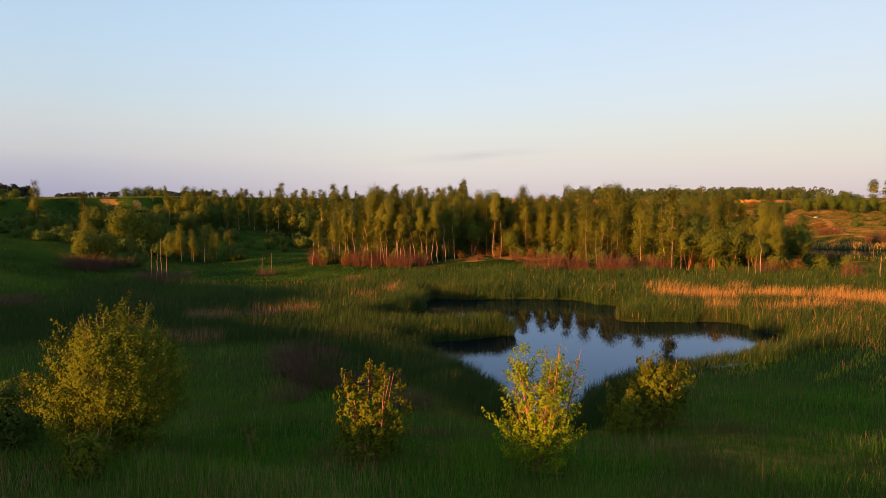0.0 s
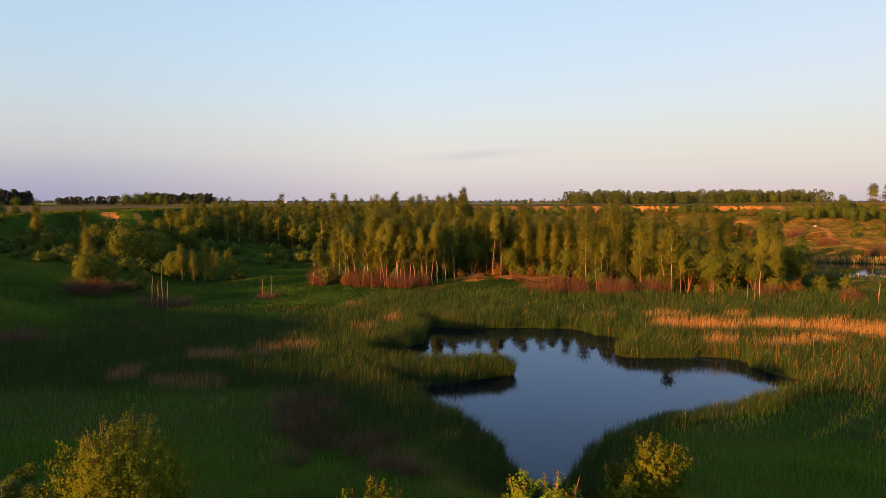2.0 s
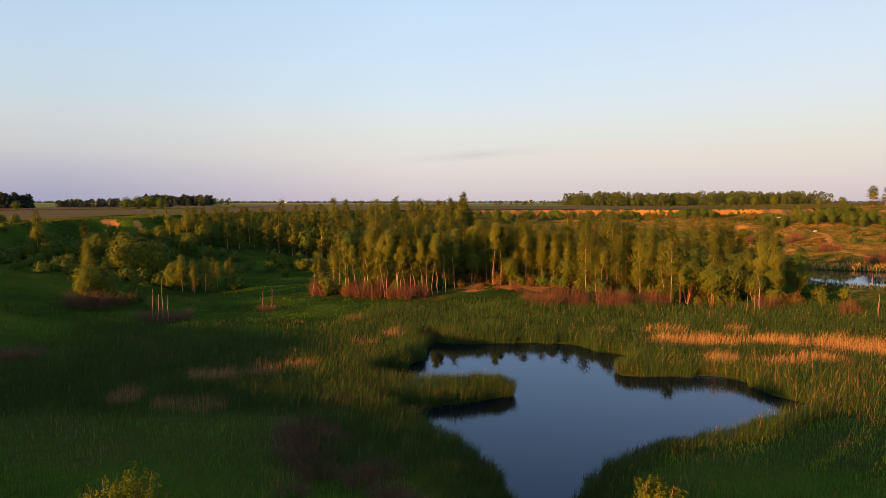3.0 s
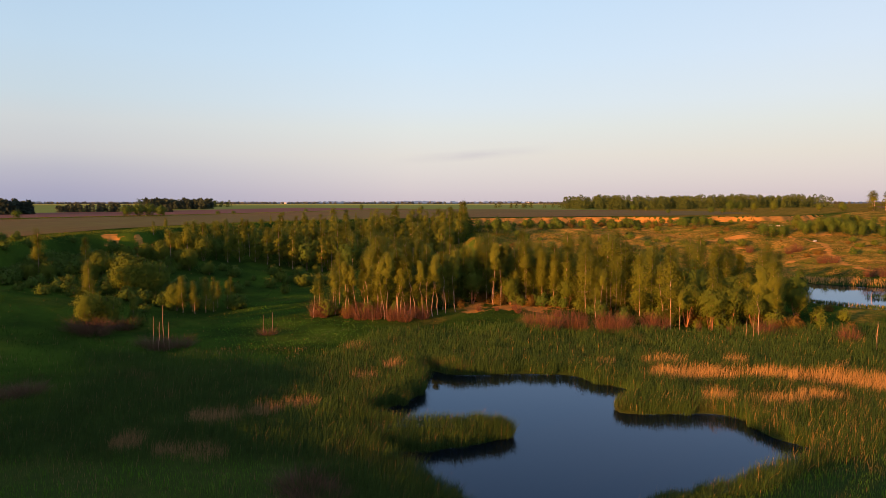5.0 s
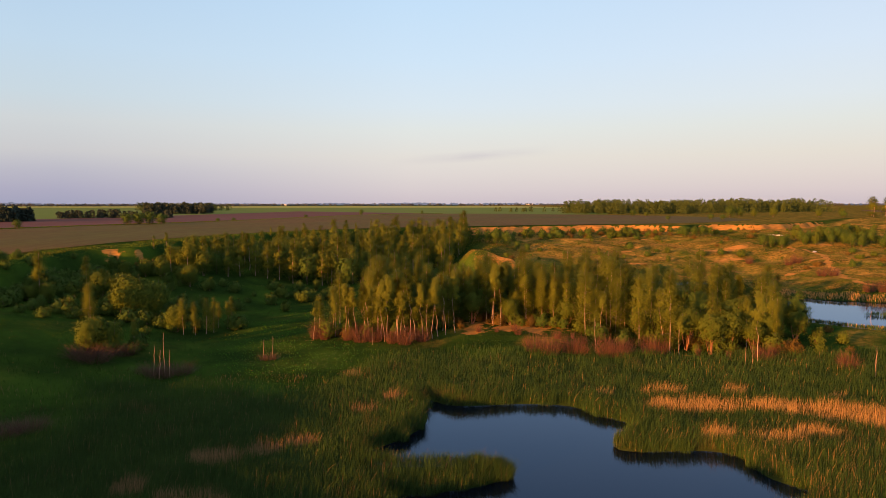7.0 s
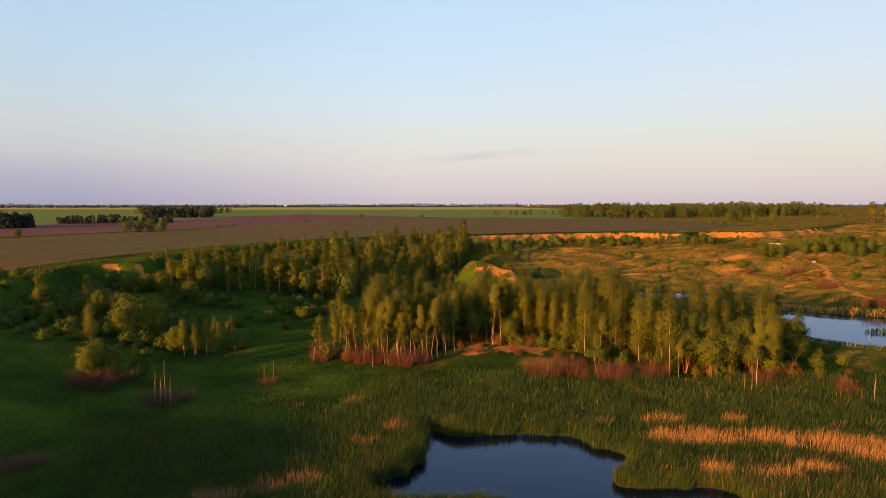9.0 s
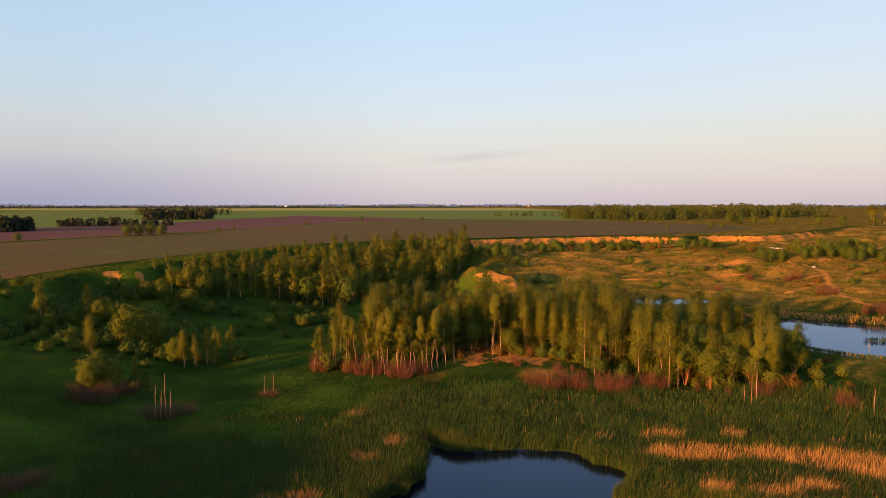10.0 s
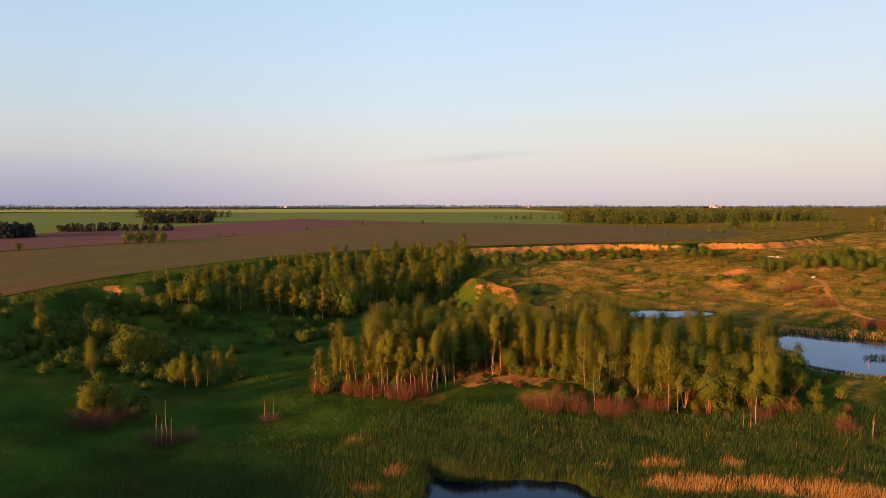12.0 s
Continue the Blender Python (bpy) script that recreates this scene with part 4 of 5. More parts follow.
for i, (x, y, s) in enumerate([(-19.5, 104, 0.9), (-18, 102.5, 1.0), (-12.6, 100, 1.0), (-10.5, 99, 0.9), (-8, 98.6, 1.0), (-5.5, 98.8, 0.9), (-3.5, 99, 0.9),
                               (13.4, 93, 1.0), (15.2, 92.6, 1.1), (18.2, 93, 1.15), (19.8, 92.6, 1.1), (22.4, 90.5, 1.15), (23.8, 90, 1.1), (25.4, 91, 1.0), (29, 92.4, 0.9), (30.6, 92, 0.9),
                               (43.6, 87.5, 0.8), (52.3, 85, 0.9), (101, 155, 1.3), (104, 154, 1.2), (107.6, 183.4, 1.3), (109.5, 184, 1.1), (110.5, 207.8, 1.2), (112.8, 208.2, 1.3), (82, 196, 1.0), (100, 215, 0.9)]):
    place(red_osiers[i % 3], x + rnd.uniform(-0.6, 0.6), y + rnd.uniform(-1.2, 1.2), s * rnd.uniform(0.9, 1.25), rng=rnd)
for ob, x, y, s in [(snags[0], -34.8, 79.5, 1.1), (snags[1], -24.5, 90, 0.95), (snags[2], -33.2, 79, 0.9), (snags[1], 54, 80, 1.1), (snags[2], -10.5, 98, 0.7),
                    (snags[2], 78, 118, 1.2), (snags[1], 40, 85.5, 0.9)]:
    place(ob, x, y, s, rng=rnd)

for x, y, n, spread in [(-77, 122, 9, 4), (-59.5, 106, 6, 2.5), (-48, 107, 6, 2.5), (-44, 105, 4, 1.8), (-44.2, 88, 7, 2.2), (-66, 124, 6, 4), (-38, 108, 4, 2.0), (-24, 148, 5, 5), (-33, 146, 6, 4), (-72, 140, 9, 5), (-60, 144, 5, 4)]:
    for _ in range(n):
        place(rnd.choice(dark_shrubs), x + rnd.gauss(0, spread), y + rnd.gauss(0, spread * 0.8), rnd.uniform(0.6, 1.2), rng=rnd)

# dark thicket between the meadow trees
for x, y in scatter([(-74, 104), (-66, 98), (-52, 96), (-44, 100), (-42, 116), (-50, 126), (-64, 130), (-74, 122)], 48, 2.6, 15) + scatter([(-66, 132), (-40, 128), (-26, 146), (-34, 158), (-60, 146)], 22, 3.5, 16):
    place(rnd.choice(dark_shrubs), x, y, rnd.uniform(0.5, 1.15), rng=rnd, wide=rnd.uniform(0.9, 1.4))

# shrubs and low trees of the sandy right slope
slope_ok = lambda x, y: lookup([x], [y])[3][0] > 2.5
for x, y in scatter([(20, 195), (60, 195), (110, 190), (160, 160), (190, 230), (210, 330), (150, 300), (90, 290), (20, 262)], 190, 3.0, 3, slope_ok):
    place(rnd.choices(shrubs + russet + dark_shrubs, [3, 3, 3, 4, 2, 2])[0], x, y, 0.3 + 0.9 * rnd.random() ** 2, rng=rnd, wide=rnd.uniform(0.9, 1.6))
for x, y in scatter([(128, 231), (150, 231), (176, 226), (195, 252), (150, 254), (131, 247)], 60, 2.6, 4):
    place(rnd.choices(far_round, [1, 4])[0], x, y, rnd.uniform(0.5, 0.9), rng=rnd)
for x, y in scatter([(12, 255), (30, 270), (60, 284), (92, 292), (118, 292), (112, 276), (60, 262), (24, 246)], 80, 2.7, 11):
    place(rnd.choices(dark_shrubs + shrubs + russet, [3, 3, 1, 1, 1, 4])[0], x, y, rnd.uniform(0.5, 1.6), rng=rnd, wide=rnd.uniform(0.9, 1.4))
for k, (x, y) in enumerate([(3, 190), (1, 193), (5, 187), (-2, 196), (4, 195), (24, 189), (26, 192), (21, 184), (12, 183), (7, 182), (17, 181), (0, 187)]):
    place((shrubs + dark_shrubs)[k % 5], x, y, rnd.uniform(0.6, 1.2), rng=rnd)
for x, y, s in [(114, 234, 0.8), (117.5, 235, 0.85), (121, 234, 0.8), (123.5, 236, 0.65), (98, 266, 0.7), (101.5, 265, 0.75), (105, 266, 0.8), (108, 265, 0.65), (55, 262, 0.6), (58, 122, 0.75), (62, 116, 0.6),
                (16, 235, 0.85), (19, 233, 1.05), (22.5, 231, 1.0), (13, 239, 0.8), (26, 229, 0.6), (29, 226, 0.55), (10, 243, 0.9), (85, 270, 0.55), (70, 268, 0.5)]:
    place(rnd.choice(willows) if y < 215 else far_round[1], x, y, s * (1.0 if y < 215 else 0.85), rng=rnd)

# dark bushes down the bank under the left rim
for x, y in scatter([(-75, 100), (-82, 127), (-84, 138), (-83, 148), (-78, 153), (-70, 156), (-69, 178), (-62, 200), (-57, 195), (-64, 170), (-66, 148), (-72, 138), (-71, 120), (-68, 108)], 85, 1.8, 13,
                    lambda x, y: 3.0 < lookup([x], [y])[2][0] < 10):
    place(rnd.choice(dark_shrubs), x, y, rnd.uniform(0.7, 1.35), rng=rnd, wide=1.2)

# hedgerow shrubs and far clumps of trees on the plateau
for x, y, s, w in [(-166, 256, 0.55, 1.4), (-147, 306, 0.62, 1.5), (-143, 309, 0.66, 1.5), (-139, 312, 0.7, 1.5), (-134, 313, 0.6, 1.5), (-125, 365, 0.3, 1.8), (-121, 380, 0.28, 2),
                   (-98, 470, 0.32, 2), (-69, 556, 0.75, 1.0), (-20, 630, 0.5, 1.2), (150, 520, 0.8, 1.3), (158, 512, 0.5, 1.5), (205, 470, 1.25, 1.2), (214, 475, 1.1, 1.3),
                   (222, 470, 0.9, 1.2), (232, 462, 1.05, 1.2), (260, 455, 0.8, 1.2), (285, 470, 0.9, 1.2), (262, 430, 0.7, 1.3), (165, 405, 0.6, 1.5), (171, 402, 0.5, 1.5), (135, 395, 0.4, 1.6)]:
    place(far_round[x < 0 or rnd.random() < 0.5], x, y, s * (1.3 if -150 < x < -130 else 1.0), rng=rnd, wide=w)
for x, y, s in [(300, 460, 1.3), (296, 452, 1.15), (306, 455, 1.2)]:
    place(rnd.choice(far_trees), x, y, s, rng=rnd, wide=1.5)


def far_wood(name, label, area, n, seed, lo, hi, leaf_mat, clumps=70, leaf=1.0, wide=0.3):
    """Many small crowns joined into one distant wood."""
    rng = np.random.RandomState(seed)
    pts = np.array(area, float)
    a, b = pts.min(0), pts.max(0)
    p = rng.uniform(a, b, (n * 4, 2))
    p = p[inside(p[:, 0], p[:, 1], pts)][:n]
    z = lookup(p[:, 0], p[:, 1])[0]
    h = lo + (hi - lo) * np.clip(0.5 + 0.3 * wave(p[:, 0], p[:, 1], 45, seed) + rng.uniform(-0.35, 0.35, len(p)), 0, 1)
    u = rng.uniform(0.04, 1, (len(p), clumps))
    th = rng.uniform(0, math.tau, u.shape)
    r = wide * h[:, None] * np.sqrt(np.clip(1.05 - u ** 2, 0, 1)) * np.sqrt(rng.uniform(0.2, 1, u.shape))
    c = np.stack([p[:, :1] + np.cos(th) * r, p[:, 1:] + np.sin(th) * r, z[:, None] + u * h[:, None]], -1).reshape(-1, 3)
    v, f = leaves(c, leaf * 1.15, rng, long=1.2, small=True)
    tagged(new(name, mesh_of(name, v, [f], leaf_mat)), label, "wood", kind="stuff")


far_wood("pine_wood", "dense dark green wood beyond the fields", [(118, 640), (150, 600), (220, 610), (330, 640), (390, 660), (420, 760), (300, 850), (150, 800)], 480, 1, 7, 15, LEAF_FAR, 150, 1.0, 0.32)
far_wood("far_grove", "dark grove at the field's edge", [(-262, 345), (-228, 350), (-232, 375), (-275, 380)], 90, 2, 6, 9.5, LEAF_PINE, 90, 1.1, 0.35)
far_wood("far_grove", "dark grove at the field's edge", [(-285, 620), (-230, 640), (-240, 690), (-300, 680)], 90, 3, 7, 12, LEAF_PINE, 80, 1.5, 0.3)
far_wood("far_grove", "low dark trees between two fields", [(-270, 440), (-250, 430), (-190, 455), (-190, 470), (-250, 460)], 60, 4, 3, 6, LEAF_PINE, 60, 1.0, 0.35)
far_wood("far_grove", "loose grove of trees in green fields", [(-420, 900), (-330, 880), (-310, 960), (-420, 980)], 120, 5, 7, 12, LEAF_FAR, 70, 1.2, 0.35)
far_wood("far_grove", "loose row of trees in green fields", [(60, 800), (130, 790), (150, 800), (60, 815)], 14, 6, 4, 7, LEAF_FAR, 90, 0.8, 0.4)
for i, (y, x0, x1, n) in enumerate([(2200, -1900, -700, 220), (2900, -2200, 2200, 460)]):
    far_wood("far_woods", "long hazy line of woods towards the horizon", [(x0, y), (x1, y + 100), (x1, y + 250), (x0, y + 150)], n, 10 + i, 5, 8 + 2 * i, LEAF_HAZE, 14, 4 + i, 0.7)


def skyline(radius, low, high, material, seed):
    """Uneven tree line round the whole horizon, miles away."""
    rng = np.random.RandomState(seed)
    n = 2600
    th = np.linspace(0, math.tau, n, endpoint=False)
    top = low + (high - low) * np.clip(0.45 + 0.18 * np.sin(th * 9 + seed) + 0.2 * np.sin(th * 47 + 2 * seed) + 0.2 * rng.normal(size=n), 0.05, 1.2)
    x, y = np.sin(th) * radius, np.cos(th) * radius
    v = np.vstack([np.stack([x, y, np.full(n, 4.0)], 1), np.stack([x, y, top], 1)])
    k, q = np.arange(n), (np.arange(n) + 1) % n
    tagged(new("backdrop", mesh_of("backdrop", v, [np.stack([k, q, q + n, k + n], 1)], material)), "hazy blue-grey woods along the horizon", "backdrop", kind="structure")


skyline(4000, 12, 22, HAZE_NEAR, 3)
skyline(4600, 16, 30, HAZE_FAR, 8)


# ---------------------------------------------------------------- bushes on the near slope
def shoots(rng, r, mid, half, n, leaves_each):
    """Leaf centres along upright leafy shoots that make up a lumpy outline."""
    d = rng.normal(size=(n, 3))
    d /= np.linalg.norm(d, axis=1)[:, None]
    a, b = rng.uniform(0, math.tau, 2)
    lump = 1 + 0.14 * np.sin(d[:, 0] * 5 + a) * np.sin(d[:, 1] * 5 + d[:, 2] * 4 + b)
    foot = d * (lump * rng.uniform(0.3, 0.94, n) ** 0.5)[:, None] * [r, r, half] + [0, 0, mid]
    way = d * [0.75, 0.75, 0.4] + [0, 0, 0.75] + rng.normal(0, 0.2, (n, 3))
    way *= (rng.uniform(0.12, 0.3, n) * r / np.linalg.norm(way, axis=1))[:, None]
    u = rng.uniform(0, 1, (n, leaves_each, 1))
    c = foot[:, None] + way[:, None] * u + rng.normal(0, 1, (n, leaves_each, 3)) * 0.055 * r ** 0.5 * (1.15 - u)
    return c.reshape(-1, 3)


def near_bush(label, x, y, height, width, leaf_mat, bark_mat, seed, stems, limbs, n_leaf, leaf, base=0.1, spread=0.3, rise=42, droop=0.08, tuft=0.35, fill=None, sprays=None):
    """fill: a leafy mass (radius, height of its middle, half height, leaves) round the stems; sprays: (radius, middle, half height, shoots, leaves a shoot)."""
    rng = np.random.RandomState(seed)
    (v, f), c, s = grow(rng, height=height, base=base, width=width, limbs=limbs, rise=rise, droop=droop, n_leaf=n_leaf, leaf=leaf, trunk_r=0.035,
                        stems=stems, spread=spread, tuft=tuft, limb_r=0.35, bend=0.02, level=0.86)
    if fill:
        q = mass(rng, *fill)
        c, s = np.vstack([c, q]), np.concatenate([s, np.full(len(q), leaf)])
    if sprays:
        q = shoots(rng, *sprays)
        c, s = np.vstack([c, q]), np.concatenate([s, np.full(len(q), leaf)])
    keep = c[:, 2] > 0.03
    root = tagged(new("bush"), label, "bush", "bushes on the near slope")
    part("branching", mesh_of("branching", v, [f], bark_mat, True), root, "reddish-brown branching")
    out = (c[keep] - [0, 0, height * 0.5]) * [1, 1, 0.6]
    out /= np.linalg.norm(out, axis=1)[:, None] + 1e-6
    lv, lf = leaves(c[keep], s[keep], rng, long=1.9, normal=out * 1.4)
    part("foliage", mesh_of("foliage", lv, [lf], leaf_mat), root)
    root.matrix_basis = pose(x, y, ground_z(x, y) - 0.05)
    return root


near_bush("large dense yellow-green willow bush in evening sun", -9.15, 18.0, 4.5, 0.8, LEAF_BUSH, BARK_BROWN, 201, 14, 10, 5000, 0.04, 0.12, 0.26, 45,
          fill=(1.65, 2.05, 2.0, 16000), sprays=(1.9, 2.15, 2.15, 760, 46))
near_bush("upright green bush with several thin stems", -1.85, 16.8, 2.8, 0.42, LEAF_BUSH, BARK_RED, 202, 9, 12, 3200, 0.046, 0.2, 0.3, 60, fill=(0.85, 0.8, 0.8, 3200), sprays=(1.05, 1.25, 1.35, 150, 40))
near_bush("bright yellow-green young maple bush with airy twigs", 2.3, 15.9, 3.2, 0.72, LEAF_BRIGHT, BARK_RED, 214, 15, 12, 5200, 0.042, 0.1, 0.3, 45, fill=(0.85, 0.8, 0.8, 1800), sprays=(1.15, 1.5, 1.6, 190, 30))
near_bush("olive-green bush above the pond bank", 8.3, 24.8, 3.1, 0.65, LEAF_BUSH, BARK_RED, 204, 11, 12, 5200, 0.052, 0.2, 0.3, 50, fill=(1.1, 1.0, 0.9, 2600), sprays=(1.25, 1.8, 1.25, 170, 34))
near_bush("low green bush at the foot of the large willow", -8.3, 14.9, 1.25, 0.3, LEAF_BUSH, BARK_BROWN, 205, 7, 7, 1500, 0.038, 0.08, 0.4, 45, fill=(0.55, 0.5, 0.45, 1500), sprays=(0.66, 0.6, 0.55, 60, 34))
near_bush("low olive shrub in the grass above the pond", 6.9, 24.0, 2.2, 0.5, LEAF_BUSH, BARK_BROWN, 206, 7, 9, 2600, 0.05, 0.1, 0.4, 45, fill=(0.9, 0.8, 0.7, 2200), sprays=(1.1, 1.0, 0.9, 80, 30))
near_bush("small sapling in the grass", -5.9, 19.8, 0.95, 0.3, LEAF_BUSH, BARK_BROWN, 207, 4, 5, 420, 0.045, 0.1, 0.4, 45)
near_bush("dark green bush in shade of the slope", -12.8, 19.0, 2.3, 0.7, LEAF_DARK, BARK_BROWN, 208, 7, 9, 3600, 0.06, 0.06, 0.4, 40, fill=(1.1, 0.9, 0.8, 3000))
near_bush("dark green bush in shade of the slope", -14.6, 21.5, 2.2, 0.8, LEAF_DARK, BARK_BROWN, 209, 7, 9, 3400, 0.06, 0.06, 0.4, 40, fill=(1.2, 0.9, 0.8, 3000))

# ---------------------------------------------------------------- reeds and grass
def spots(n, d0, d1, seed, side=0.78):
    rng = np.random.RandomState(seed)
    d = np.exp(rng.uniform(math.log(d0), math.log(d1), n))
    x = d * rng.uniform(-side, side, n)
    return x, d, rng


STRAW_PATCHES = [(25, 72.6, 2.6, 1.1), (32.6, 72.6, 1.6, 0.9), (25, 67, 3.6, 1.9), (29, 67.2, 4.5, 1.9), (34, 66.8, 4, 2.0), (39, 65, 5, 2.4), (44, 63, 5, 2.6), (49, 61, 5, 2.6), (30, 57.6, 2.6, 1.0), (34, 58.8, 2.5, 1.0),
                 (18, 72, 1.2, 0.7), (43, 70.5, 1.2, 0.6), (25, 58.6, 1.8, 0.8), (-19, 52.8, 2.4, 1.6), (-15.4, 54.8, 1.9, 1.2), (-12.4, 56.3, 1.6, 1.0), (-23.3, 47, 1.4, 1.2), (-19, 45.5, 2.2, 1.1), (-16.6, 44.8, 1.4, 0.9),
                 (-5.5, 70.2, 1.3, 1.0), (-11.4, 80, 1.8, 1.0), (-8, 66, 1.6, 0.9), (40, 110, 6, 2), (90, 157, 14, 2.5)]


def straw_share(x, y):
    s = np.zeros_like(x)
    for px, py, rx, ry in STRAW_PATCHES:
        s = np.maximum(s, np.exp(-((x - px) / rx) ** 2 - ((y - py) / ry) ** 2))
    return s


NEAR_EDGE = lambda x: 33 + 10 * smooth((-7 - x) / 4) + 13 * smooth((x - 5) / 3)


def reed_share(x, y, z, ponds, s):
    low = smooth((1.5 - z) / 0.8) * smooth((y - NEAR_EDGE(x)) / 4) * smooth((77 + 18 * smooth((x + 16) / 12) - y - 3 * wave(x, y, 12, 31)) / 6) * smooth((x + 42 + 4 * wave(x, y, 14, 32)) / 8)
    near_right = smooth((x - 6) / 3) * smooth((48 - y) / 4)
    shore = smooth((5 - 2.4 * near_right - ponds) / (2.5 - 1.2 * near_right))
    return np.maximum(low, shore)


def reed_bed(x, y, rng, tall, label, dense):
    """Sorts reeds into green, straw-coloured and withered ones and sets them."""
    z, _, s, ponds = lookup(x, y)
    share = reed_share(x, y, z, ponds, s)
    clump = 0.7 + 0.5 * wave(x, y, 5, 33)
    keep = (ponds > -0.25 + 0.55 * wave(x, y, 2.2, 45)) & (rng.uniform(0, 1, len(x)) < share * (1.0 if dense else np.clip(clump + 0.25, 0.3, 1)))
    straw = straw_share(x, y) + rng.uniform(-0.1, 0.1, len(x)) + 0.1 * wave(x, y, 2.5, 43) + 0.12 * smooth((wave(x, y, 7, 34) - 0.35) / 0.3)
    straw = np.where(rng.uniform(0, 1, len(x)) < 0.02 + 0.04 * (x > 24) * (y < 62), 1.0, straw)
    wide = 0.006 + 0.00027 * y
    z = np.maximum(z, WATER - 0.3)
    # left of x = 8 the dry reeds carry shade in their colour
    for name, pick, mat, text in (("reeds", keep & (straw < 0.42), REED, label), ("dry_reeds", keep & (straw >= 0.42) & (x > 8), STRAW, "dry straw-coloured reeds of last year"),
                                  ("dry_reeds", keep & (straw >= 0.42) & (x <= 8), WITHERED_SHADED, "dry marsh reeds with shade put into their darker brown")):
        blades(name, x[pick], y[pick], z[pick], tall[pick] * (1.0 if name == "reeds" else 1.15), wide[pick] * (1.0 if name == "reeds" else 0.7),
               rng.uniform(0.05, 0.4, pick.sum()), mat, rng, text, "reeds", kite=True, wind=0.6)


x, y, rng = spots(480000, 28, 104, 301)
tall = (1.05 + 0.2 * wave(x, y, 8, 35) + 0.22 * wave(x, y * 1.6, 3, 41)) * rng.uniform(0.55, 1.3, len(x)) * (0.75 + 0.25 * smooth((y - 30) / 12))
reed_bed(x, y, rng, tall, "dense green reeds and sedge round the pond", False)
# the thick fringe that stands in the water's edge
rng = np.random.RandomState(307)
u = rng.uniform(0, len(POND_LINE), 90000)
k = u.astype(int)
f = (u - k)[:, None]
p = POND_LINE[k] * (1 - f) + POND_LINE[(k + 1) % len(POND_LINE)] * f + rng.normal(0, 1.0, (90000, 2))
x, y = p[:, 0], p[:, 1]
tall = (1.25 + 0.14 * wave(x, y, 6, 44) + 0.16 * wave(x, y, 1.6, 46)) * rng.uniform(0.55, 1.3, len(x)) * (0.62 + 0.38 * smooth((y - 36) / 10)) * (1 + 0.12 * (x < 6) * (y > 44))
reed_bed(x, y, rng, tall, "tall dark green reeds in the water's edge", True)

x, y, rng = spots(170000, 12.5, 80, 302)
z, _, s, ponds = lookup(x, y)
share = 1 - 0.85 * reed_share(x, y, z, ponds, s)
keep = (ponds > 0.6) & (rng.uniform(0, 1, len(x)) < share) & (rng.uniform(0, 1, len(x)) < 0.75 + 0.4 * wave(x, y, 3, 36))
tall = 0.42 * (1 + 0.4 * wave(x, y, 4, 37)) * rng.uniform(0.5, 1.4, len(x))
wide = 0.004 + 0.0004 * y
straw = rng.uniform(0, 1, len(x)) < 0.05 + 0.25 * smooth((wave(x, y, 6, 38) - 0.25) / 0.4) + 0.12 * smooth((18 - y) / 4) * smooth((2 - x) / 6)
for name, pick, mat, label in (("grass", keep & ~straw & (y < 46), GRASS, "tall green meadow grass on the slope"), ("grass", keep & ~straw & (y >= 46), MEADOW, "green meadow grass round the marsh"), ("dry_grass", keep & straw, WITHERED_SHADED, "scattered brown dry grass stalks")):
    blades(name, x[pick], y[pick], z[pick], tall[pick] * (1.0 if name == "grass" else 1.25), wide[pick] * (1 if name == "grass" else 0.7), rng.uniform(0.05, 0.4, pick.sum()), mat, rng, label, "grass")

x, y, rng = spots(110000, 75, 280, 303)
z, sand, s, ponds = lookup(x, y)
keep = (ponds > 0.4) & (s > 3) & (sand < 0.35) & ~((x > 18) & (y > 150)) & (rng.uniform(0, 1, len(x)) < 0.7 + 0.5 * wave(x, y, 6, 39))
straw = rng.uniform(0, 1, len(x)) < 0.02
# sunlit swath of the left meadow, painted by giving it the brighter blades
sun_swath = np.exp(-((x + 22) / 11) ** 2 - ((y - 103) / 24) ** 2) + rng.uniform(-0.2, 0.2, len(x)) > 0.35
for name, pick, mat, label in (("grass", keep & ~straw & ~sun_swath, MEADOW, "rough green grass of the basin"), ("grass", keep & ~straw & sun_swath, GRASS, "meadow grass with a sunlit swath put into its brighter green"), ("dry_grass", keep & straw, SEDGE, "dry pale grass on the slope")):
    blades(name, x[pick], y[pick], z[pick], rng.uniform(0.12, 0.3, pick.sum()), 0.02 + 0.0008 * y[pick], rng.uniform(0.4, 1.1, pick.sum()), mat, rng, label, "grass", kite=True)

rng = np.random.RandomState(308)
x, y = rng.uniform(-6, 210, 140000), rng.uniform(150, 300, 140000)
z, sand, s, ponds = lookup(x, y)
keep = (np.abs(x) < 0.72 * y) & ((x > 18) | (y > 178)) & (ponds > 0.5) & (s > 3) & (rng.uniform(0, 0.7, len(x)) > sand) & (rng.uniform(0, 1, len(x)) < 0.7 + 0.4 * wave(x, y, 8, 47))
pale = rng.uniform(-0.3, 0.3, len(x)) + wave(x, y * 1.7, 17, 48) + 0.3 * wave(x, y, 5, 49) - 1.2 * np.exp(-((x - 120) / 15) ** 2 - ((y - 262) / 26) ** 2) - 1.0 * np.exp(-((x - 45) / 30) ** 2 - ((y - 200) / 14) ** 2) - 0.8 * (x < 14) > 0.1
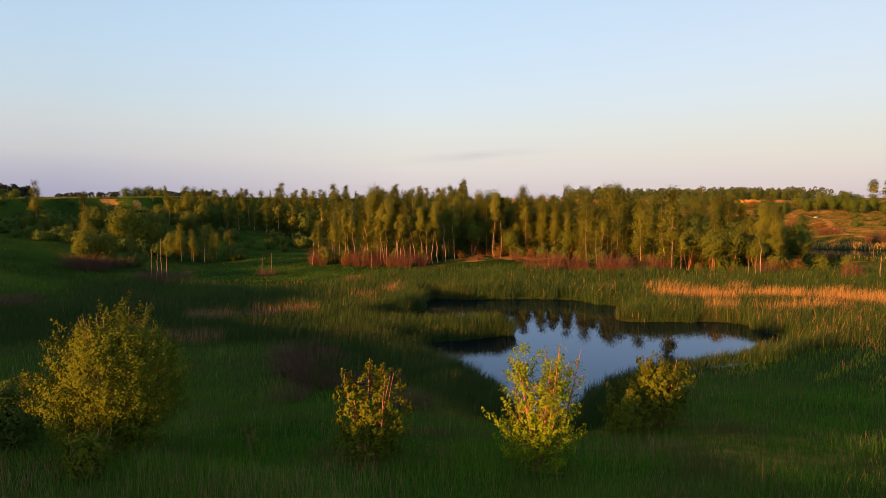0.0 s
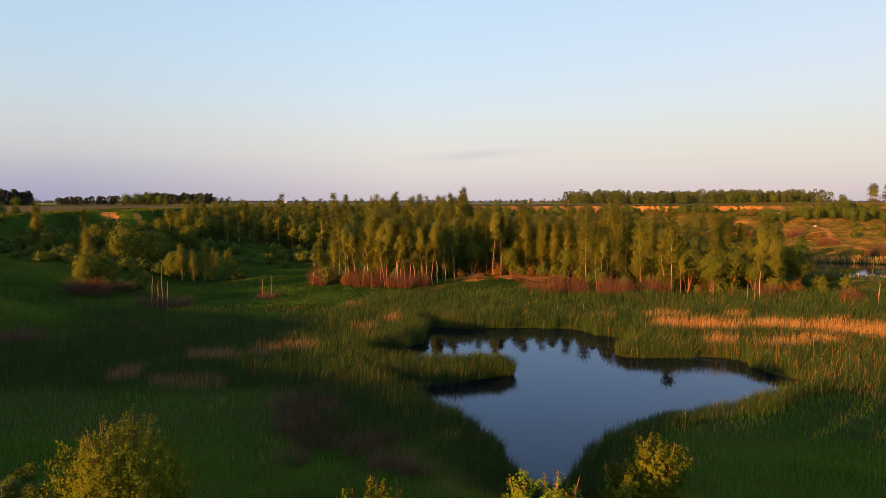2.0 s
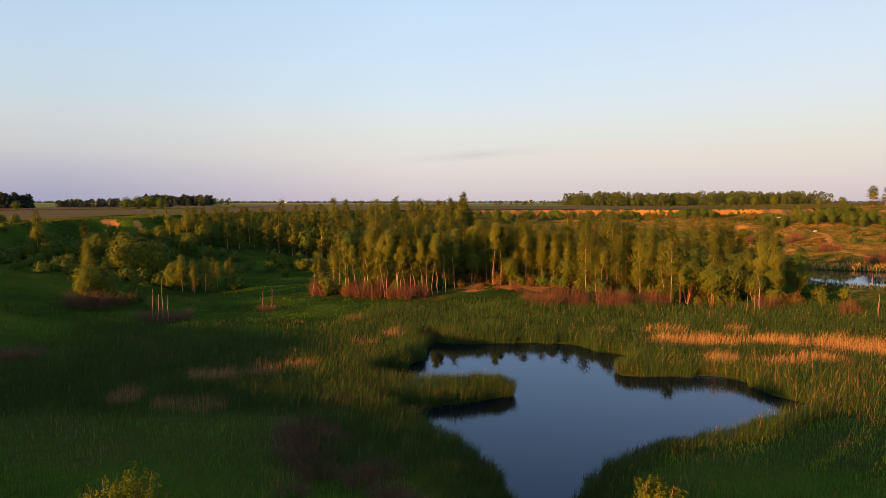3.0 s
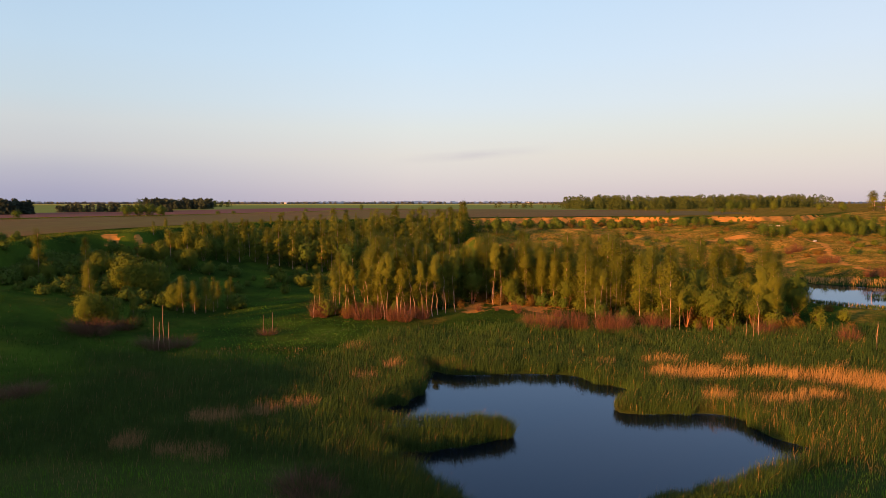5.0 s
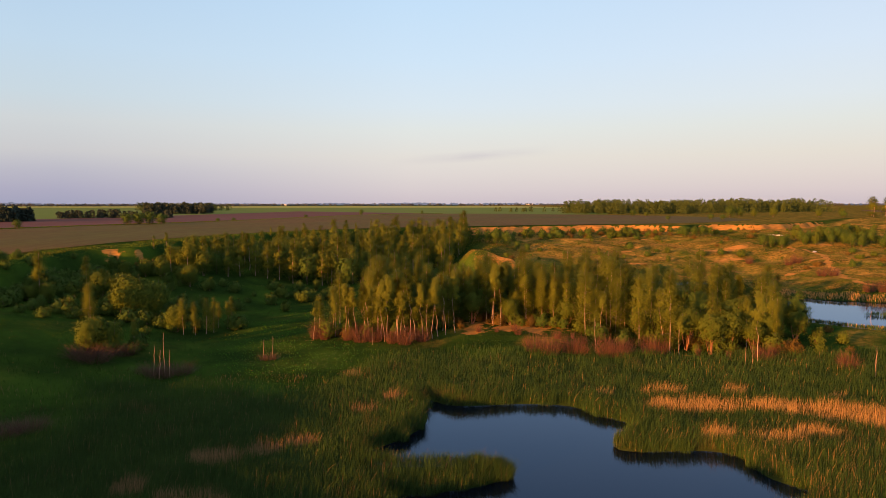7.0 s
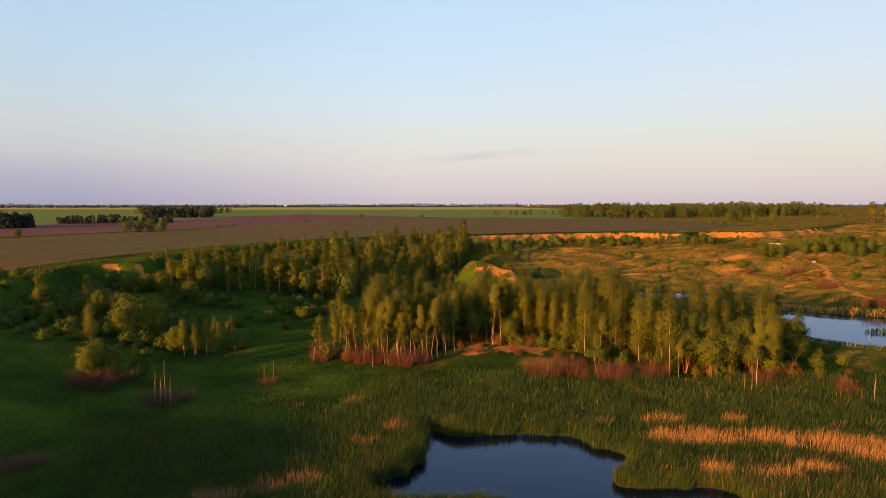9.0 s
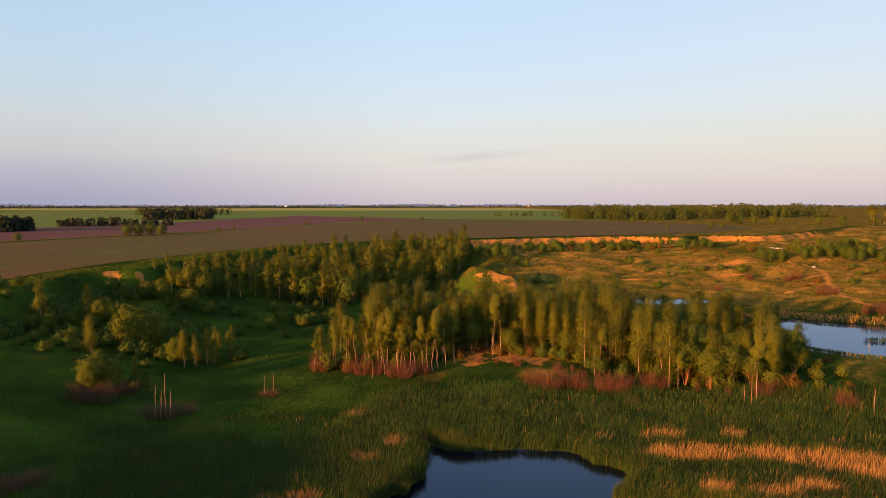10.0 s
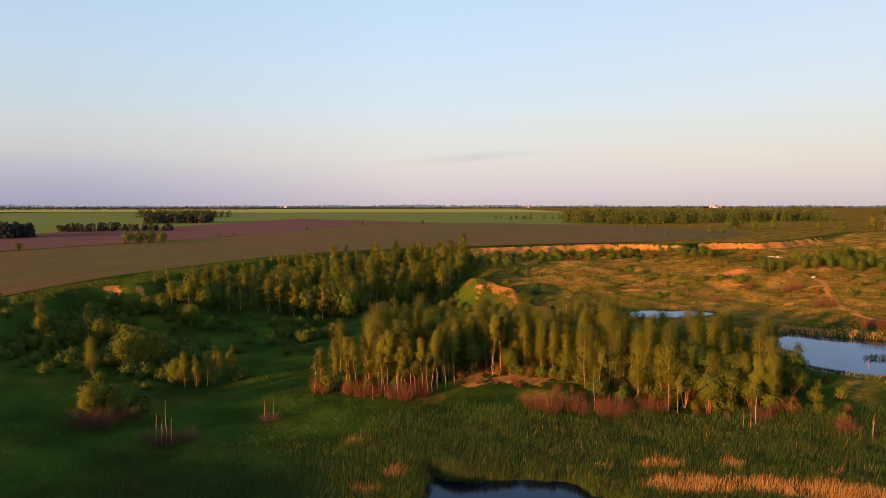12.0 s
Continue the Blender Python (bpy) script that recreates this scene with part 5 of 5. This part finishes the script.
for name, pick, mat, label in (("grass", keep & ~pale, SLOPE, "low green-gold grass of the old diggings"), ("dry_grass", keep & pale, SEDGE, "low dry grass of the old diggings")):
    blades(name, x[pick], y[pick], z[pick], rng.uniform(0.15, 0.3, pick.sum()), np.full(pick.sum(), 0.24), rng.uniform(0.7, 1.6, pick.sum()), mat, rng, label, "grass", kite=True)

# reeds of the farther ponds, one clump out in the water, and a ragged dry margin between the fields
x, y, rng = spots(220000, 105, 200, 304, 0.7)
z, _, s, ponds = lookup(x, y)
clump = ((x - 89) / 6) ** 2 + ((y - 128) / 1.6) ** 2 < 1
keep = ((ponds > 0) & (ponds < 4.5 + 2.5 * wave(x, y, 9, 40)) & (x > 62) & (y < 172)) | clump
straw = (rng.uniform(0, 1, len(x)) < 0.15 + 0.6 * smooth((y - 135) / 15) * smooth((170 - y) / 8)) & ~clump
z = np.maximum(z, WATER - 0.1)
for name, pick, mat, label in (("reeds", keep & ~straw, REED, "green reeds along the farther ponds"), ("dry_reeds", keep & straw, STRAW, "dry yellow reeds on the far pond bank")):
    blades(name, x[pick], y[pick], z[pick], rng.uniform(0.6, 1.15, pick.sum()), 0.03 + 0.0005 * y[pick], rng.uniform(0.05, 0.3, pick.sum()), mat, rng, label, "reeds", kite=True)
# bright grass on the brink of the left bank
x, y, rng = spots(160000, 90, 240, 306, 0.75)
z, sand, s, _ = lookup(x, y)
keep = (x < -45) & (s > -9 + 3 * wave(x, y, 9, 42)) & (s < 1.2) & (sand < 0.3)
blades("grass", x[keep], y[keep], z[keep], rng.uniform(0.25, 0.5, keep.sum()), np.full(keep.sum(), 0.11), rng.uniform(0.7, 1.5, keep.sum()), BRINK, rng, "sunlit green grass on the brink of the bank", "grass", kite=True)
rng = np.random.RandomState(305)
u = rng.uniform(0, 1, 5000)
edge = curve([(-174, 246), (-152, 300), (-121, 370), (-69, 560), (-1, 652)], False, 10)
q = np.interp(u, np.linspace(0, 1, len(edge)), edge[:, 0]) + rng.normal(0, 0.7, 5000), np.interp(u, np.linspace(0, 1, len(edge)), edge[:, 1]) + rng.normal(0, 0.7, 5000)
blades("dry_grass", q[0], q[1], lookup(*q)[0], rng.uniform(0.4, 0.9, 5000), np.full(5000, 0.35), rng.uniform(0.5, 1.2, 5000), BRINK, rng, "ragged strip of dry grass between two fields", "grass")


def barn(x, y, turn, length, width, height):
    """A long low farm building far away."""
    root = tagged(new("farm_building"), "long pale farm building far off by the woods", "building", "far farm")
    for name, mat, z0, z1, over in (("wall", BARN_WALL, 0, height, 0.0), ("roof", BARN_ROOF, height, height + width * 0.28, 0.5)):
        bm = bmesh.new()
        a, b = length / 2 + over, width / 2 + over
        low = [bm.verts.new((sx * a, sy * b, z0)) for sx, sy in ((-1, -1), (1, -1), (1, 1), (-1, 1))]
        if name == "wall":
            high = [bm.verts.new((v.co.x, v.co.y, z1)) for v in low]
            bm.faces.new(high)
        else:
            p, q = bm.verts.new((-a, 0, z1)), bm.verts.new((a, 0, z1))
            high = [p, q, q, p]
        bm.faces.new(low[::-1])
        for k in range(4):
            ring = [low[k], low[(k + 1) % 4], high[(k + 1) % 4], high[k]]
            bm.faces.new(list(dict.fromkeys(ring)))
        me = bpy.data.meshes.new(name)
        bm.to_mesh(me)
        bm.free()
        me.materials.append(mat)
        part(name, me, root)
    root.matrix_basis = pose(x, y, ground_z(x, y), 0, 0, turn)


for x, y, turn, length, width, height in [(480, 3650, 8, 34, 12, 5), (545, 3670, 5, 20, 12, 4), (-880, 3640, -6, 30, 12, 4), (1450, 3500, 4, 60, 16, 5)]:
    barn(x, y, turn, length, width, height)


def slab(x, y, size, turn):
    """A pale broken slab lying on the slope."""
    bm = bmesh.new()
    bmesh.ops.create_cube(bm, size=1)
    for v in bm.verts:
        v.co = Vector((v.co.x * size * 1.8, v.co.y * size * 0.8, v.co.z * size * 0.28)) + noise.noise_vector(v.co * 3 + Vector((x, y, 0))) * size * 0.15
    bmesh.ops.bevel(bm, geom=bm.edges[:], offset=0.05 * size, segments=1, affect="EDGES")
    me = bpy.data.meshes.new("concrete_slab")
    bm.to_mesh(me)
    bm.free()
    me.materials.append(CONCRETE)
    ob = tagged(new("concrete_slab", me), "pale broken concrete slab lying in the grass", "slab", "slabs by the track")
    ob.matrix_basis = pose(x, y, ground_z(x, y) + 0.08 * size, 4, -5, turn)


for x, y, size, turn in [(131, 262, 1.3, 10), (133.5, 263, 1.5, -8), (127, 224, 1.0, 40), (135, 261, 0.8, 60)]:
    slab(x, y, size, turn)

for ob in models:
    for o in (*ob.children_recursive, ob):
        bpy.data.objects.remove(o)
